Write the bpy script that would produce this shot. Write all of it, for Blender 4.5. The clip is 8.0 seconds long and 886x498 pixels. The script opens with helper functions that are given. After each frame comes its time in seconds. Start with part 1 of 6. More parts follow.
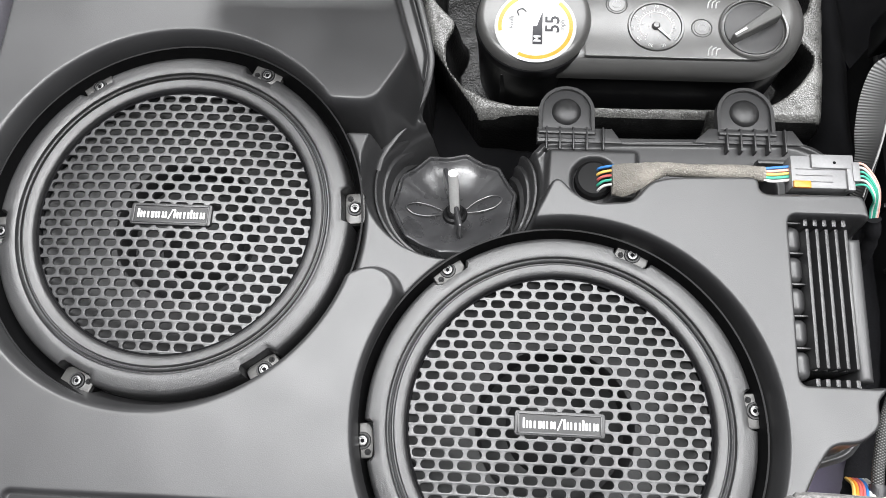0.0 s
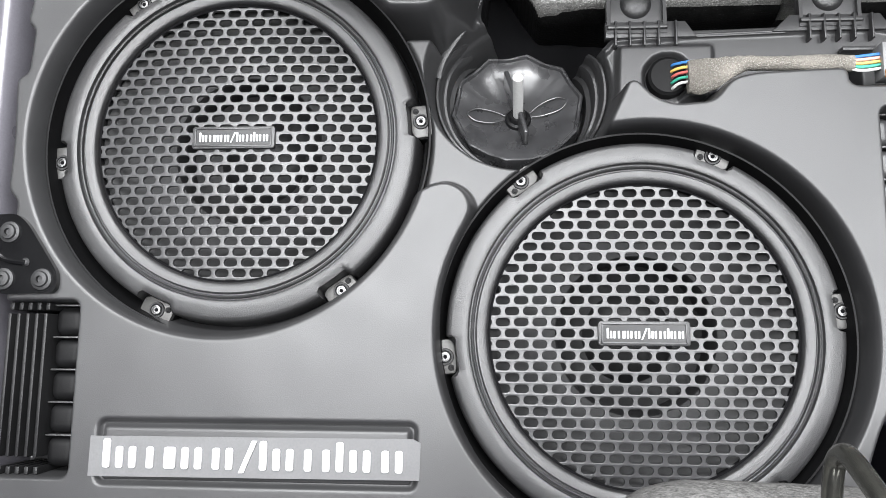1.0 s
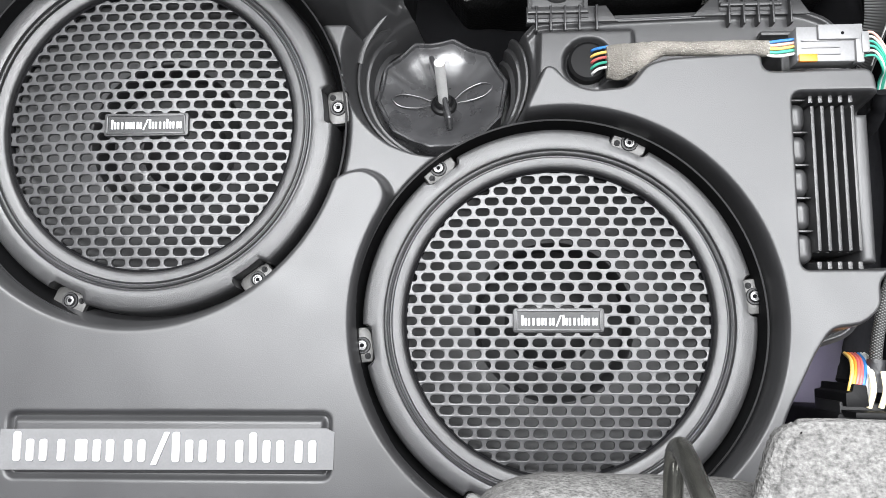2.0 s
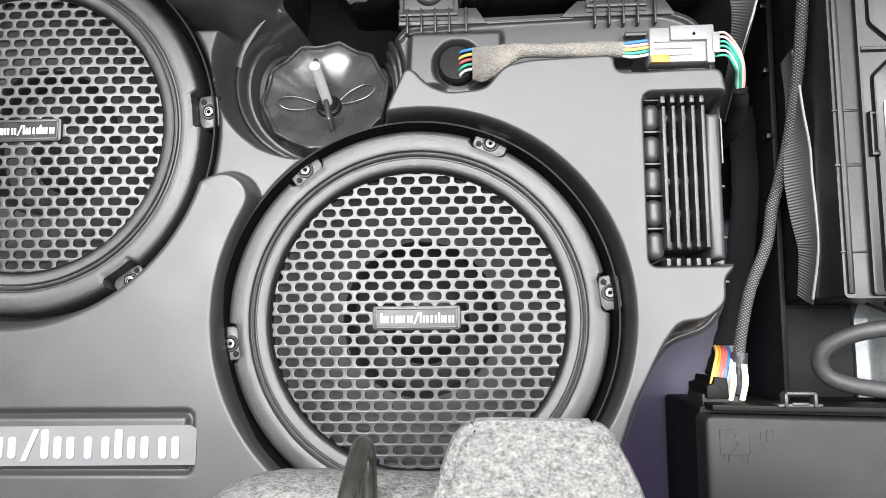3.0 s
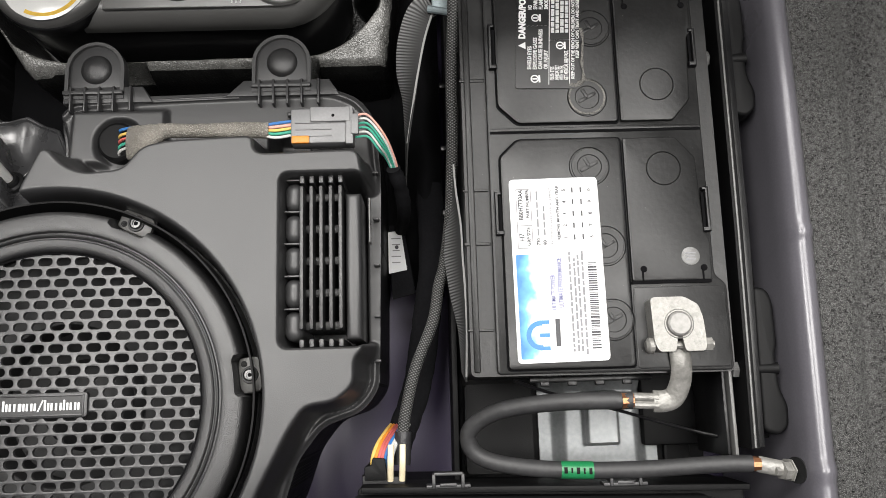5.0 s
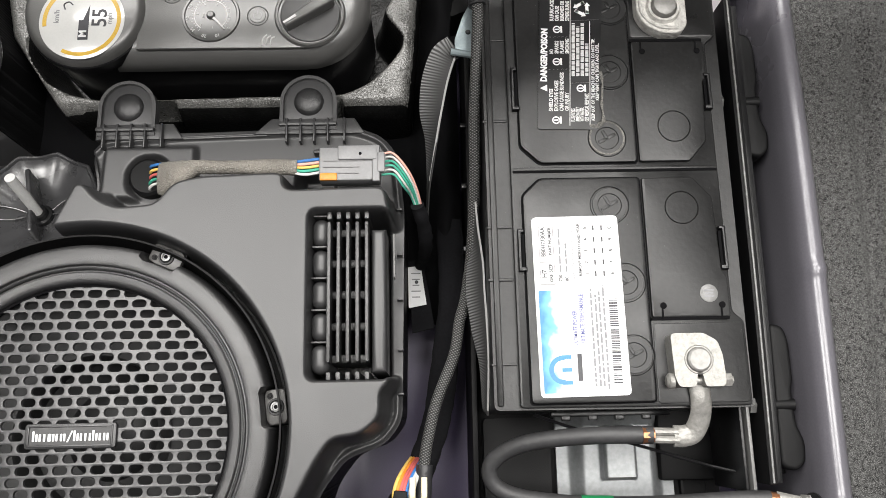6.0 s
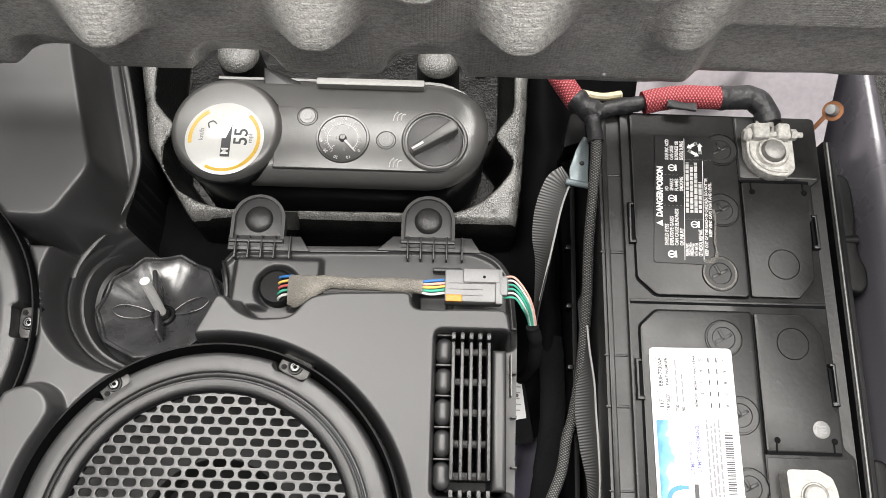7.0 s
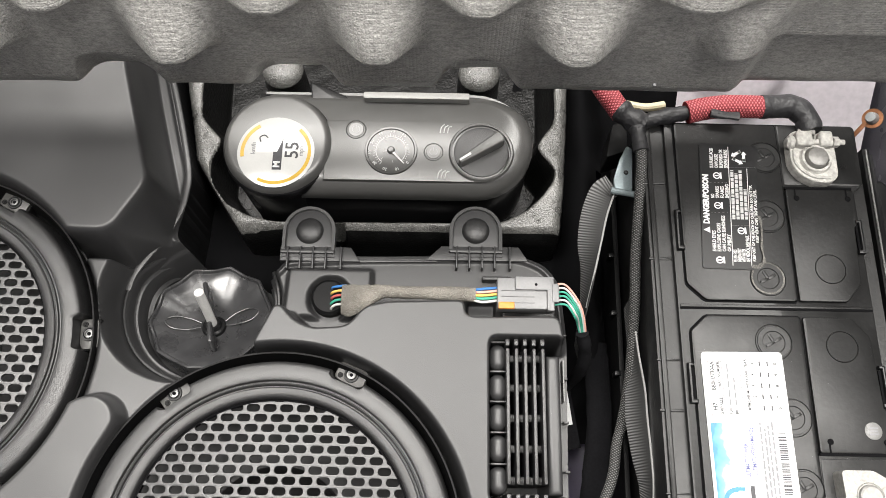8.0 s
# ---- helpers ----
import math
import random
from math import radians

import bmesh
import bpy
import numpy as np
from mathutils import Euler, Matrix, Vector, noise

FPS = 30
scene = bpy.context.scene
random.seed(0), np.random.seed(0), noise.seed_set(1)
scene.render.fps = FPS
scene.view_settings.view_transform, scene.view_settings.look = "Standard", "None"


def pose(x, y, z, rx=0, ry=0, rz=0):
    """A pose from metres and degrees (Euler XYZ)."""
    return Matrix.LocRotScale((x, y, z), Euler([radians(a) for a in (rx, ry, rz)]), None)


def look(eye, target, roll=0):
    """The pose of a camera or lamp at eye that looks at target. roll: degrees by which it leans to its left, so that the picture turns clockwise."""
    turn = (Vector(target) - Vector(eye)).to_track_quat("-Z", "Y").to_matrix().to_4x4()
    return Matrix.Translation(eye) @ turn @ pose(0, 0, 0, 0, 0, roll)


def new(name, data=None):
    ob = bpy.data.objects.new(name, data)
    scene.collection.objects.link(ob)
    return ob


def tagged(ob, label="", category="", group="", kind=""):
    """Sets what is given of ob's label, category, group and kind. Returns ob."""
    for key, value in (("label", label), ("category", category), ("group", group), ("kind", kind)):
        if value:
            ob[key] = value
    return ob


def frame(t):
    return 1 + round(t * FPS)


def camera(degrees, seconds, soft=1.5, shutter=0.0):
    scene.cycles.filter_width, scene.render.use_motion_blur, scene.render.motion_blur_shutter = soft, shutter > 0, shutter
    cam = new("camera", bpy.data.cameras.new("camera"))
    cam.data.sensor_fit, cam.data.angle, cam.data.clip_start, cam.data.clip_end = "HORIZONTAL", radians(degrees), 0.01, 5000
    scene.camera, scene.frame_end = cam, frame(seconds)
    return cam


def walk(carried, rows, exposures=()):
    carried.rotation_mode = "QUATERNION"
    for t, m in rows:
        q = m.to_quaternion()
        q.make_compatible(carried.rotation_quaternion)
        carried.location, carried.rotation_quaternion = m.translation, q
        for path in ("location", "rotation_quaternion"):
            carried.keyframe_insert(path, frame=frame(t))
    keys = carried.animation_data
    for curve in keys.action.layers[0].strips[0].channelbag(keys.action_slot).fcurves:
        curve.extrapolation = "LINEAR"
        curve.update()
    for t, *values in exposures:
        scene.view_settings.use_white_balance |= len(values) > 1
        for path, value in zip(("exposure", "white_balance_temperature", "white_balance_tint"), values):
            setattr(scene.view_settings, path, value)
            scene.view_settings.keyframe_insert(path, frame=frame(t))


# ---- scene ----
cam = camera(58.48, 8.0, soft=0.75)
PATH = [
    (0, 0.0234, -0.0018, 0.5521, 16.59, 2.33, 2.93),
    (0.3, 0.0137, 0.0047, 0.5473, 14.21, 3.09, 2.22),
    (0.5, 0.0055, 0.0089, 0.5460, 12.06, 3.79, 1.71),
    (1, -0.0128, 0.0170, 0.5461, 8.33, 4.41, 0.56),
    (1.5, 0.0005, 0.0193, 0.5404, 7.27, 3.36, 0.18),
    (1.7, 0.0138, 0.0210, 0.5390, 7.16, 2.91, -0.03),
    (2.8, 0.0856, 0.0228, 0.5503, 6.27, 2.97, -0.01),
    (3, 0.1210, 0.0257, 0.5495, 6.22, 3.35, -0.54),
    (3.5, 0.2072, 0.0309, 0.5490, 7.39, 3.14, -1.32),
    (3.7, 0.2465, 0.0356, 0.5479, 7.79, 2.67, -1.61),
    (4, 0.2859, 0.0376, 0.5449, 8.34, 1.35, -1.96),
    (4.3, 0.3062, 0.0416, 0.5421, 9.25, -0.32, -1.80),
    (4.5, 0.3136, 0.0397, 0.5414, 9.82, -0.81, -1.69),
    (5.8, 0.3171, 0.0367, 0.5472, 11.15, -0.59, -1.79),
    (6, 0.2992, 0.0365, 0.5537, 12.80, -0.96, -1.30),
    (6.3, 0.2576, 0.0439, 0.5704, 15.83, -1.14, 0.20),
    (6.5, 0.2390, 0.0523, 0.5804, 17.21, -1.26, 0.97),
    (7, 0.2242, 0.0625, 0.5881, 18.01, -0.67, 1.50),
    (7.5, 0.2090, 0.0587, 0.5883, 18.61, 0.03, 1.50),
    (8, 0.1885, 0.0540, 0.5969, 19.10, -0.29, 0.98),
]
walk(cam, [(t, pose(x, y, z, rx, ry, rz)) for t, x, y, z, rx, ry, rz in PATH], exposures=[(0.0, 0.16, 6350, 10), (1.5, 0.32, 6250, 10), (3.0, 0.46, 6350, 10), (3.5, 0.08, 6450, 10), (4.0, -0.34, 6550, 10), (4.5, -0.62, 6650, 10), (6.0, -0.40, 6650, 10), (6.5, -0.26, 6700, 10), (8.0, -0.14, 6750, 10)])

# ---- light: dim grey ambient, a weak sun and unseen lamps of the hall ----
# a dim greyed sky stands in for the unseen hall's surroundings
world = bpy.data.worlds.new("hall_ambient")
scene.world = world
world.use_nodes = True
wn, wl = world.node_tree.nodes, world.node_tree.links
sky = wn.new("ShaderNodeTexSky")
sky.sky_type, sky.sun_disc = "NISHITA", False
sky.sun_elevation, sky.sun_rotation = radians(62), radians(200)
grey = wn.new("ShaderNodeHueSaturation")
grey.inputs["Saturation"].default_value = 0.12
wl.new(sky.outputs["Color"], grey.inputs["Color"])
wl.new(grey.outputs["Color"], wn["Background"].inputs["Color"])
wn["Background"].inputs["Strength"].default_value = 0.014
# soft sun added as faint overhead fill, though the car stands indoors
sun = new("sun", bpy.data.lights.new("sun", "SUN"))
sun.data.energy, sun.data.angle, sun.data.color = 0.3, radians(25), (1.0, 0.98, 0.95)
sun.matrix_world = look((0.0, -0.5, 2.0), (0.1, 0.2, 0))


def ceiling_lamp(name, place, target, wide, long, watts):
    """An unseen area light, placed by reflections for the hall's fluorescent lamps and opening."""
    lamp = new(name, bpy.data.lights.new(name, "AREA"))
    lamp.data.shape, lamp.data.size, lamp.data.size_y, lamp.data.energy = "RECTANGLE", wide, long, watts
    lamp.data.color = (1.0, 0.99, 0.975)
    lamp.matrix_world = look(place, target)


ceiling_lamp("ceiling_lamp", (-0.48, 0.24, 2.1), (0.06, 0.1, 0), 0.55, 1.1, 52)
ceiling_lamp("ceiling_lamp", (1.05, 0.10, 2.1), (0.06, 0.1, 0), 0.9, 1.2, 60)
# added fill for the brightness outside the open tailgate, not a known lamp
ceiling_lamp("tailgate_fill", (0.10, -2.60, 1.25), (0.15, 0.34, 0.2), 2.2, 0.9, 34)
ceiling_lamp("ceiling_lamp", (0.05, 1.42, 2.2), (0.0, 0.35, 0), 2.4, 0.9, 140)


# ---- materials ----
def mat(name, color, rough=0.5, metal=0.0, var=0.15, scale=60, grain=900, bump=0.15, depth=0.0004, spec=0.5, rvar=0.1, specks=None):
    """Base colour with two scales of variation, a fine relief and uneven gloss."""
    m = bpy.data.materials.new(name)
    m.use_nodes = True
    n, l = m.node_tree.nodes, m.node_tree.links
    b = n["Principled BSDF"]
    b.inputs["Metallic"].default_value = metal
    b.inputs["Specular IOR Level"].default_value = spec
    tc = n.new("ShaderNodeTexCoord")
    big = n.new("ShaderNodeTexNoise")
    big.inputs["Scale"].default_value, big.inputs["Detail"].default_value = scale, 4
    fine = n.new("ShaderNodeTexNoise")
    fine.inputs["Scale"].default_value, fine.inputs["Detail"].default_value = grain, 2
    for t in (big, fine):
        l.new(tc.outputs["Object"], t.inputs["Vector"])
    mixn = n.new("ShaderNodeMath")
    mixn.operation = "ADD"
    l.new(big.outputs["Fac"], mixn.inputs[0])
    l.new(fine.outputs["Fac"], mixn.inputs[1])
    ramp = n.new("ShaderNodeMapRange")
    ramp.inputs["From Min"].default_value, ramp.inputs["From Max"].default_value = 0.7, 1.3
    ramp.inputs["To Min"].default_value, ramp.inputs["To Max"].default_value = 1 - var, 1 + var
    l.new(mixn.outputs[0], ramp.inputs["Value"])
    mul = n.new("ShaderNodeVectorMath")
    mul.operation = "SCALE"
    mul.inputs[0].default_value = color
    l.new(ramp.outputs[0], mul.inputs["Scale"])
    out = mul.outputs[0]
    if specks:
        cell, thin, tint = specks
        vo = n.new("ShaderNodeTexVoronoi")
        vo.inputs["Scale"].default_value = cell
        l.new(tc.outputs["Object"], vo.inputs["Vector"])
        th = n.new("ShaderNodeMapRange")
        th.inputs["From Min"].default_value, th.inputs["From Max"].default_value = thin, thin * 0.6
        l.new(vo.outputs["Distance"], th.inputs["Value"])
        mx = n.new("ShaderNodeMix")
        mx.data_type = "RGBA"
        l.new(th.outputs[0], mx.inputs["Factor"])
        l.new(out, mx.inputs[6])
        mx.inputs[7].default_value = (*tint, 1)
        out = mx.outputs[2]
    l.new(out, b.inputs["Base Color"])
    rr = n.new("ShaderNodeMapRange")
    rr.inputs["To Min"].default_value, rr.inputs["To Max"].default_value = max(0.03, rough - rvar), min(1, rough + rvar)
    l.new(big.outputs["Fac"], rr.inputs["Value"])
    l.new(rr.outputs[0], b.inputs["Roughness"])
    if bump:
        bp = n.new("ShaderNodeBump")
        bp.inputs["Strength"].default_value, bp.inputs["Distance"].default_value = bump, depth
        l.new(fine.outputs["Fac"], bp.inputs["Height"])
        l.new(bp.outputs[0], b.inputs["Normal"])
    return m


def weave(name, color, across, along, rough=0.7, depth=0.0006, contrast=0.5, tint=None, turn=0):
    """Cloth or braid: two crossed waves in the mesh's UV map."""
    m = mat(name, color, rough, bump=0, var=0.1)
    n, l = m.node_tree.nodes, m.node_tree.links
    b = n["Principled BSDF"]
    uv = n.new("ShaderNodeUVMap")
    turned = n.new("ShaderNodeMapping")
    turned.inputs["Rotation"].default_value = (0, 0, radians(turn))
    l.new(uv.outputs[0], turned.inputs["Vector"])
    hs = []
    for axis, k in (("X", across), ("Y", along)):
        w = n.new("ShaderNodeTexWave")
        w.wave_type, w.bands_direction = "BANDS", axis
        w.inputs["Scale"].default_value, w.inputs["Distortion"].default_value = k, 0.6
        l.new(turned.outputs[0], w.inputs["Vector"])
        hs.append(w)
    mu = n.new("ShaderNodeMath")
    mu.operation = "MULTIPLY"
    l.new(hs[0].outputs["Fac"], mu.inputs[0])
    l.new(hs[1].outputs["Fac"], mu.inputs[1])
    bp = n.new("ShaderNodeBump")
    bp.inputs["Strength"].default_value, bp.inputs["Distance"].default_value = 0.8, depth
    l.new(mu.outputs[0], bp.inputs["Height"])
    l.new(bp.outputs[0], b.inputs["Normal"])
    mx = n.new("ShaderNodeMix")
    mx.data_type = "RGBA"
    l.new(mu.outputs[0], mx.inputs["Factor"])
    mx.inputs[6].default_value = (*[c * (1 - contrast) for c in color], 1)
    mx.inputs[7].default_value = (*(tint or [min(1, c * (1 + contrast)) for c in color]), 1)
    l.new(mx.outputs[2], b.inputs["Base Color"])
    return m


def fibre(m, stretch, hexes=0):
    """Draws the noise out along the fibres; hexes: a fine embossed honeycomb, cells a metre."""
    n, l = m.node_tree.nodes, m.node_tree.links
    tc = n["Texture Coordinate"]
    mp = n.new("ShaderNodeMapping")
    mp.inputs["Scale"].default_value = stretch
    l.new(tc.outputs["Object"], mp.inputs["Vector"])
    for t in [q for q in n if q.type == "TEX_NOISE"]:
        l.new(mp.outputs[0], t.inputs["Vector"])
    if hexes:
        vo = n.new("ShaderNodeTexVoronoi")
        vo.feature, vo.inputs["Scale"].default_value, vo.inputs["Randomness"].default_value = "DISTANCE_TO_EDGE", hexes, 0.15
        l.new(tc.outputs["Object"], vo.inputs["Vector"])
        bp = n.new("ShaderNodeBump")
        bp.inputs["Strength"].default_value, bp.inputs["Distance"].default_value = 0.6, 0.0014
        l.new(vo.outputs["Distance"], bp.inputs["Height"])
        l.new(n["Bump"].outputs[0], bp.inputs["Normal"])
        l.new(bp.outputs[0], n["Principled BSDF"].inputs["Normal"])
    return m


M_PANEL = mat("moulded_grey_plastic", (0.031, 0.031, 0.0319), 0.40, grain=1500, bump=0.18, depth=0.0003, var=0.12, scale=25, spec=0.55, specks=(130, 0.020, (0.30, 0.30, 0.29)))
M_RING = mat("grained_black_plastic", (0.018, 0.018, 0.0186), 0.36, grain=2200, bump=0.5, depth=0.0004, var=0.2, spec=0.6)
M_BEZEL = mat("satin_grained_plastic", (0.017, 0.017, 0.0175), 0.38, grain=2000, bump=0.6, depth=0.0004, var=0.25, spec=0.78)
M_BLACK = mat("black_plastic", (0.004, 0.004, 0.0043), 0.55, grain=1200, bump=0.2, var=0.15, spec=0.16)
M_GLOSS = mat("glossy_black_plastic", (0.006, 0.006, 0.0065), 0.32, grain=700, bump=0.12, var=0.2, spec=0.4)
M_SHINE = mat("polished_black_plastic", (0.004, 0.004, 0.0044), 0.16, grain=500, bump=0.08, var=0.2, spec=0.45, rvar=0.05)
M_LENS = mat("milky_lamp_lens", (0.27, 0.268, 0.258), 0.35, bump=0.08, var=0.1)
M_GRILLE = mat("painted_steel_mesh", (0.031, 0.031, 0.032), 0.37, metal=0.0, grain=1400, bump=0.25, var=0.15, spec=0.65)
M_CONE = mat("speaker_paper", (0.013, 0.013, 0.0135), 0.6, grain=500, bump=0.3)
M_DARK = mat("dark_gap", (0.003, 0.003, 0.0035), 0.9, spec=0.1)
M_WHITE = mat("white_print", (0.62, 0.62, 0.62), 0.5, var=0.04, bump=0.05)
M_PALE = mat("faded_print", (0.45, 0.45, 0.45), 0.5, var=0.25, scale=700, bump=0.05)
M_FILM = mat("clear_film", (0.12, 0.12, 0.122), 0.5, spec=0.3, var=0.08, bump=0.05)
M_STEEL = mat("screw_steel", (0.05, 0.05, 0.051), 0.55, metal=0.8, grain=800, bump=0.2)
M_SCREW = mat("bright_screw_steel", (0.13, 0.13, 0.13), 0.35, metal=0.9, grain=800, bump=0.2)
M_STRAP = mat("phosphated_steel", (0.055, 0.054, 0.052), 0.38, metal=0.3, grain=600, bump=0.2, var=0.2)
M_DUST = mat("dusty_residue", (0.13, 0.125, 0.115), 0.9, grain=900, bump=0.8, var=0.6, specks=(1200, 0.4, (0.03, 0.03, 0.03)))
M_LEAD = mat("cast_lead_alloy", (0.235, 0.23, 0.215), 0.42, metal=0.35, grain=420, bump=0.6, depth=0.0006, var=0.22, scale=150)
M_ZINC = mat("zinc_plated_steel", (0.25, 0.26, 0.265), 0.45, metal=0.4, scale=30, grain=300, bump=0.15, var=0.15)
M_OXIDE = mat("oxidised_lead", (0.40, 0.392, 0.370), 0.75, metal=0.1, grain=330, bump=0.9, depth=0.001, var=0.3, scale=110)
M_LID = mat("fuse_lid_plastic", (0.014, 0.014, 0.0145), 0.45, grain=1500, bump=0.2, depth=0.0003, var=0.1, spec=0.24)
M_PIN = mat("pale_pin", (0.55, 0.55, 0.54), 0.4, bump=0.1, var=0.1)
M_POST = mat("dull_lead", (0.24, 0.235, 0.225), 0.5, metal=0.5, grain=300, bump=0.5, depth=0.0006, var=0.2)
M_STRIKER = mat("smoked_steel", (0.13, 0.13, 0.117), 0.25, metal=0.9, grain=300, bump=0.1, var=0.2)
M_COPPER = mat("copper", (0.36, 0.165, 0.085), 0.4, metal=0.9, grain=400, bump=0.3)
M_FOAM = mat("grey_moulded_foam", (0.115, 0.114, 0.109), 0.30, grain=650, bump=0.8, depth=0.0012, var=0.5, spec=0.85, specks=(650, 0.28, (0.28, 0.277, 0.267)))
# shaded copy of the tray foam: near black where little light reaches
M_FOAM_SHADE = mat("foam_in_shade", (0.006, 0.006, 0.006), 0.36, grain=420, bump=0.6, depth=0.001, var=0.4, spec=0.25, specks=(420, 0.14, (0.05, 0.05, 0.05)))
M_SPONGE = mat("open_cell_foam_wrap", (0.17, 0.158, 0.138), 0.9, grain=1000, bump=1.0, depth=0.001, var=0.45, specks=(900, 0.35, (0.34, 0.325, 0.295)))
M_FELT = fibre(mat("grey_felt", (0.285, 0.281, 0.269), 0.45, grain=1300, bump=0.6, depth=0.0006, var=0.45, scale=420, spec=0.8), (0.55, 1.0, 1.0), hexes=420)
M_TRIM = fibre(mat("sill_felt", (0.115, 0.113, 0.11), 0.95, grain=1100, bump=0.9, depth=0.0008, var=0.5, scale=420, spec=0.2), (0.8, 1.0, 1.0))
M_BUCKLE = mat("blue_zinc", (0.24, 0.285, 0.30), 0.4, metal=0.5, bump=0.15, var=0.12)
M_CLIP = mat("clip_plastic", (0.008, 0.008, 0.0084), 0.5, spec=0.35, grain=1500, bump=0.4)
M_GAUGE = mat("gauge_face", (0.045, 0.045, 0.044), 0.18, bump=0.05)
M_KIT = mat("moulded_inflator_plastic", (0.064, 0.0636, 0.0616), 0.34, grain=1500, bump=0.25, var=0.06, spec=0.95)
M_GRIP = mat("grey_grip_plastic", (0.10, 0.10, 0.097), 0.35, grain=900, bump=0.2, var=0.12)
M_KNOB = mat("glossy_knob_plastic", (0.036, 0.036, 0.0378), 0.28, grain=160, bump=0.14, depth=0.0008, var=0.15, spec=1.0)
M_CARPET = mat("charcoal_carpet", (0.055, 0.055, 0.054), 0.95, grain=1100, bump=1.0, depth=0.0018, var=0.9, scale=420, spec=0.15, specks=(1300, 0.38, (0.17, 0.17, 0.166)))
M_BODY = mat("lavender_car_paint", (0.052, 0.039, 0.088), 0.42, metal=0.0, scale=12, grain=900, bump=0.05, var=0.1)
M_RAIL = mat("grey_lavender_paint", (0.115, 0.111, 0.126), 0.30, metal=0.1, spec=0.8, scale=10, grain=700, bump=0.05, var=0.12)
M_BODYPALE = mat("pale_primed_sheet", (0.46, 0.43, 0.46), 0.4, scale=14, grain=200, bump=0.1, var=0.12)
M_BAT = mat("battery_polypropylene", (0.0095, 0.0095, 0.0096), 0.36, grain=300, bump=0.32, var=0.3, scale=28, rvar=0.2, spec=0.38, specks=(160, 0.045, (0.10, 0.10, 0.10)))
M_PRINT = mat("label_grey_ink", (0.16, 0.16, 0.17), 0.5, bump=0.05)
M_CLOTH = mat("black_cloth", (0.007, 0.007, 0.008), 0.95, grain=500, bump=0.6, spec=0.1, var=0.3)
M_LABEL = mat("label_paper", (0.60, 0.60, 0.605), 0.45, var=0.03, bump=0.05)
M_STICKER = mat("glossy_white_film", (0.50, 0.50, 0.49), 0.16, var=0.03, bump=0.03, spec=0.7)
M_INK = mat("label_black_ink", (0.03, 0.03, 0.035), 0.5, bump=0.05)
M_INKBLUE = mat("label_navy_ink", (0.05, 0.06, 0.2), 0.5, bump=0.05)
M_BLUE = mat("label_blue_ink", (0.015, 0.15, 0.50), 0.4, bump=0.05)


def peaks():
    """Printed sky: blue at the label's edge, fading into an uneven white ridge."""
    m = mat("label_sky_print", (0.5, 0.5, 0.5), 0.4, bump=0.05)
    n, l = m.node_tree.nodes, m.node_tree.links
    tc, sep, nz, mr, ad, cr = n["Texture Coordinate"], n.new("ShaderNodeSeparateXYZ"), n.new("ShaderNodeTexNoise"), n.new("ShaderNodeMapRange"), n.new("ShaderNodeMath"), n.new("ShaderNodeValToRGB")
    l.new(tc.outputs["Object"], sep.inputs[0])
    l.new(tc.outputs["Object"], nz.inputs["Vector"])
    nz.inputs["Scale"].default_value, nz.inputs["Detail"].default_value = 70, 3
    mr.inputs["From Min"].default_value, mr.inputs["From Max"].default_value = 0.3705, 0.3900
    l.new(sep.outputs["X"], mr.inputs["Value"])
    ad.operation = "MULTIPLY_ADD"
    l.new(nz.outputs["Fac"], ad.inputs[0])
    ad.inputs[1].default_value = 0.9
    l.new(mr.outputs[0], ad.inputs[2])
    e = cr.color_ramp.elements
    e[0].position, e[0].color = 0.50, (0.012, 0.14, 0.46, 1)
    e[1].position, e[1].color = 1.10, (0.62, 0.63, 0.64, 1)
    mid = e.new(0.80)
    mid.color = (0.10, 0.36, 0.66, 1)
    l.new(ad.outputs[0], cr.inputs[0])
    l.new(cr.outputs[0], n["Principled BSDF"].inputs["Base Color"])
    return m


M_PEAKS = peaks()
M_YELLOW = mat("yellow_print", (0.46, 0.29, 0.03), 0.45, bump=0.05)
M_CONN = mat("grey_connector_nylon", (0.18, 0.18, 0.183), 0.4, grain=600, bump=0.15, var=0.08)
M_ORANGE = mat("orange_lock_plastic", (0.55, 0.20, 0.01), 0.4, bump=0.1)
M_COMP = mat("satin_grey_plastic", (0.135, 0.135, 0.132), 0.30, grain=1300, bump=0.3, var=0.06)
M_RUBBER = mat("cable_rubber", (0.030, 0.030, 0.031), 0.55, grain=300, bump=0.25, var=0.25)
M_TAPE = mat("black_tape", (0.024, 0.024, 0.026), 0.48, grain=160, bump=0.9, depth=0.0015)
M_GREEN = mat("green_tape", (0.012, 0.17, 0.06), 0.35, bump=0.1)
M_BRAID = weave("braided_sleeve", (0.022, 0.022, 0.021), 230, 230, contrast=0.7, tint=(0.19, 0.19, 0.186), turn=45)
M_RED = weave("red_braided_sleeve", (0.50, 0.045, 0.062), 180, 180, contrast=0.55, tint=(0.84, 0.24, 0.26), turn=45)
M_EDGE = weave("stitched_edge", (0.58, 0.58, 0.57), 10, 260, contrast=0.5)
M_WEB = weave("nylon_webbing", (0.15, 0.15, 0.15), 6, 150, contrast=0.85)
WIRE = {c: mat(c + "_wire_insulation", v, 0.4, bump=0.1, var=0.08) for c, v in dict(
    blue=(0.04, 0.17, 0.45), red=(0.50, 0.11, 0.10), yellow=(0.68, 0.46, 0.12), green=(0.05, 0.33, 0.23), white=(0.55, 0.55, 0.53),
    pink=(0.68, 0.36, 0.30), cream=(0.66, 0.58, 0.40), orange=(0.70, 0.24, 0.03)).items()}


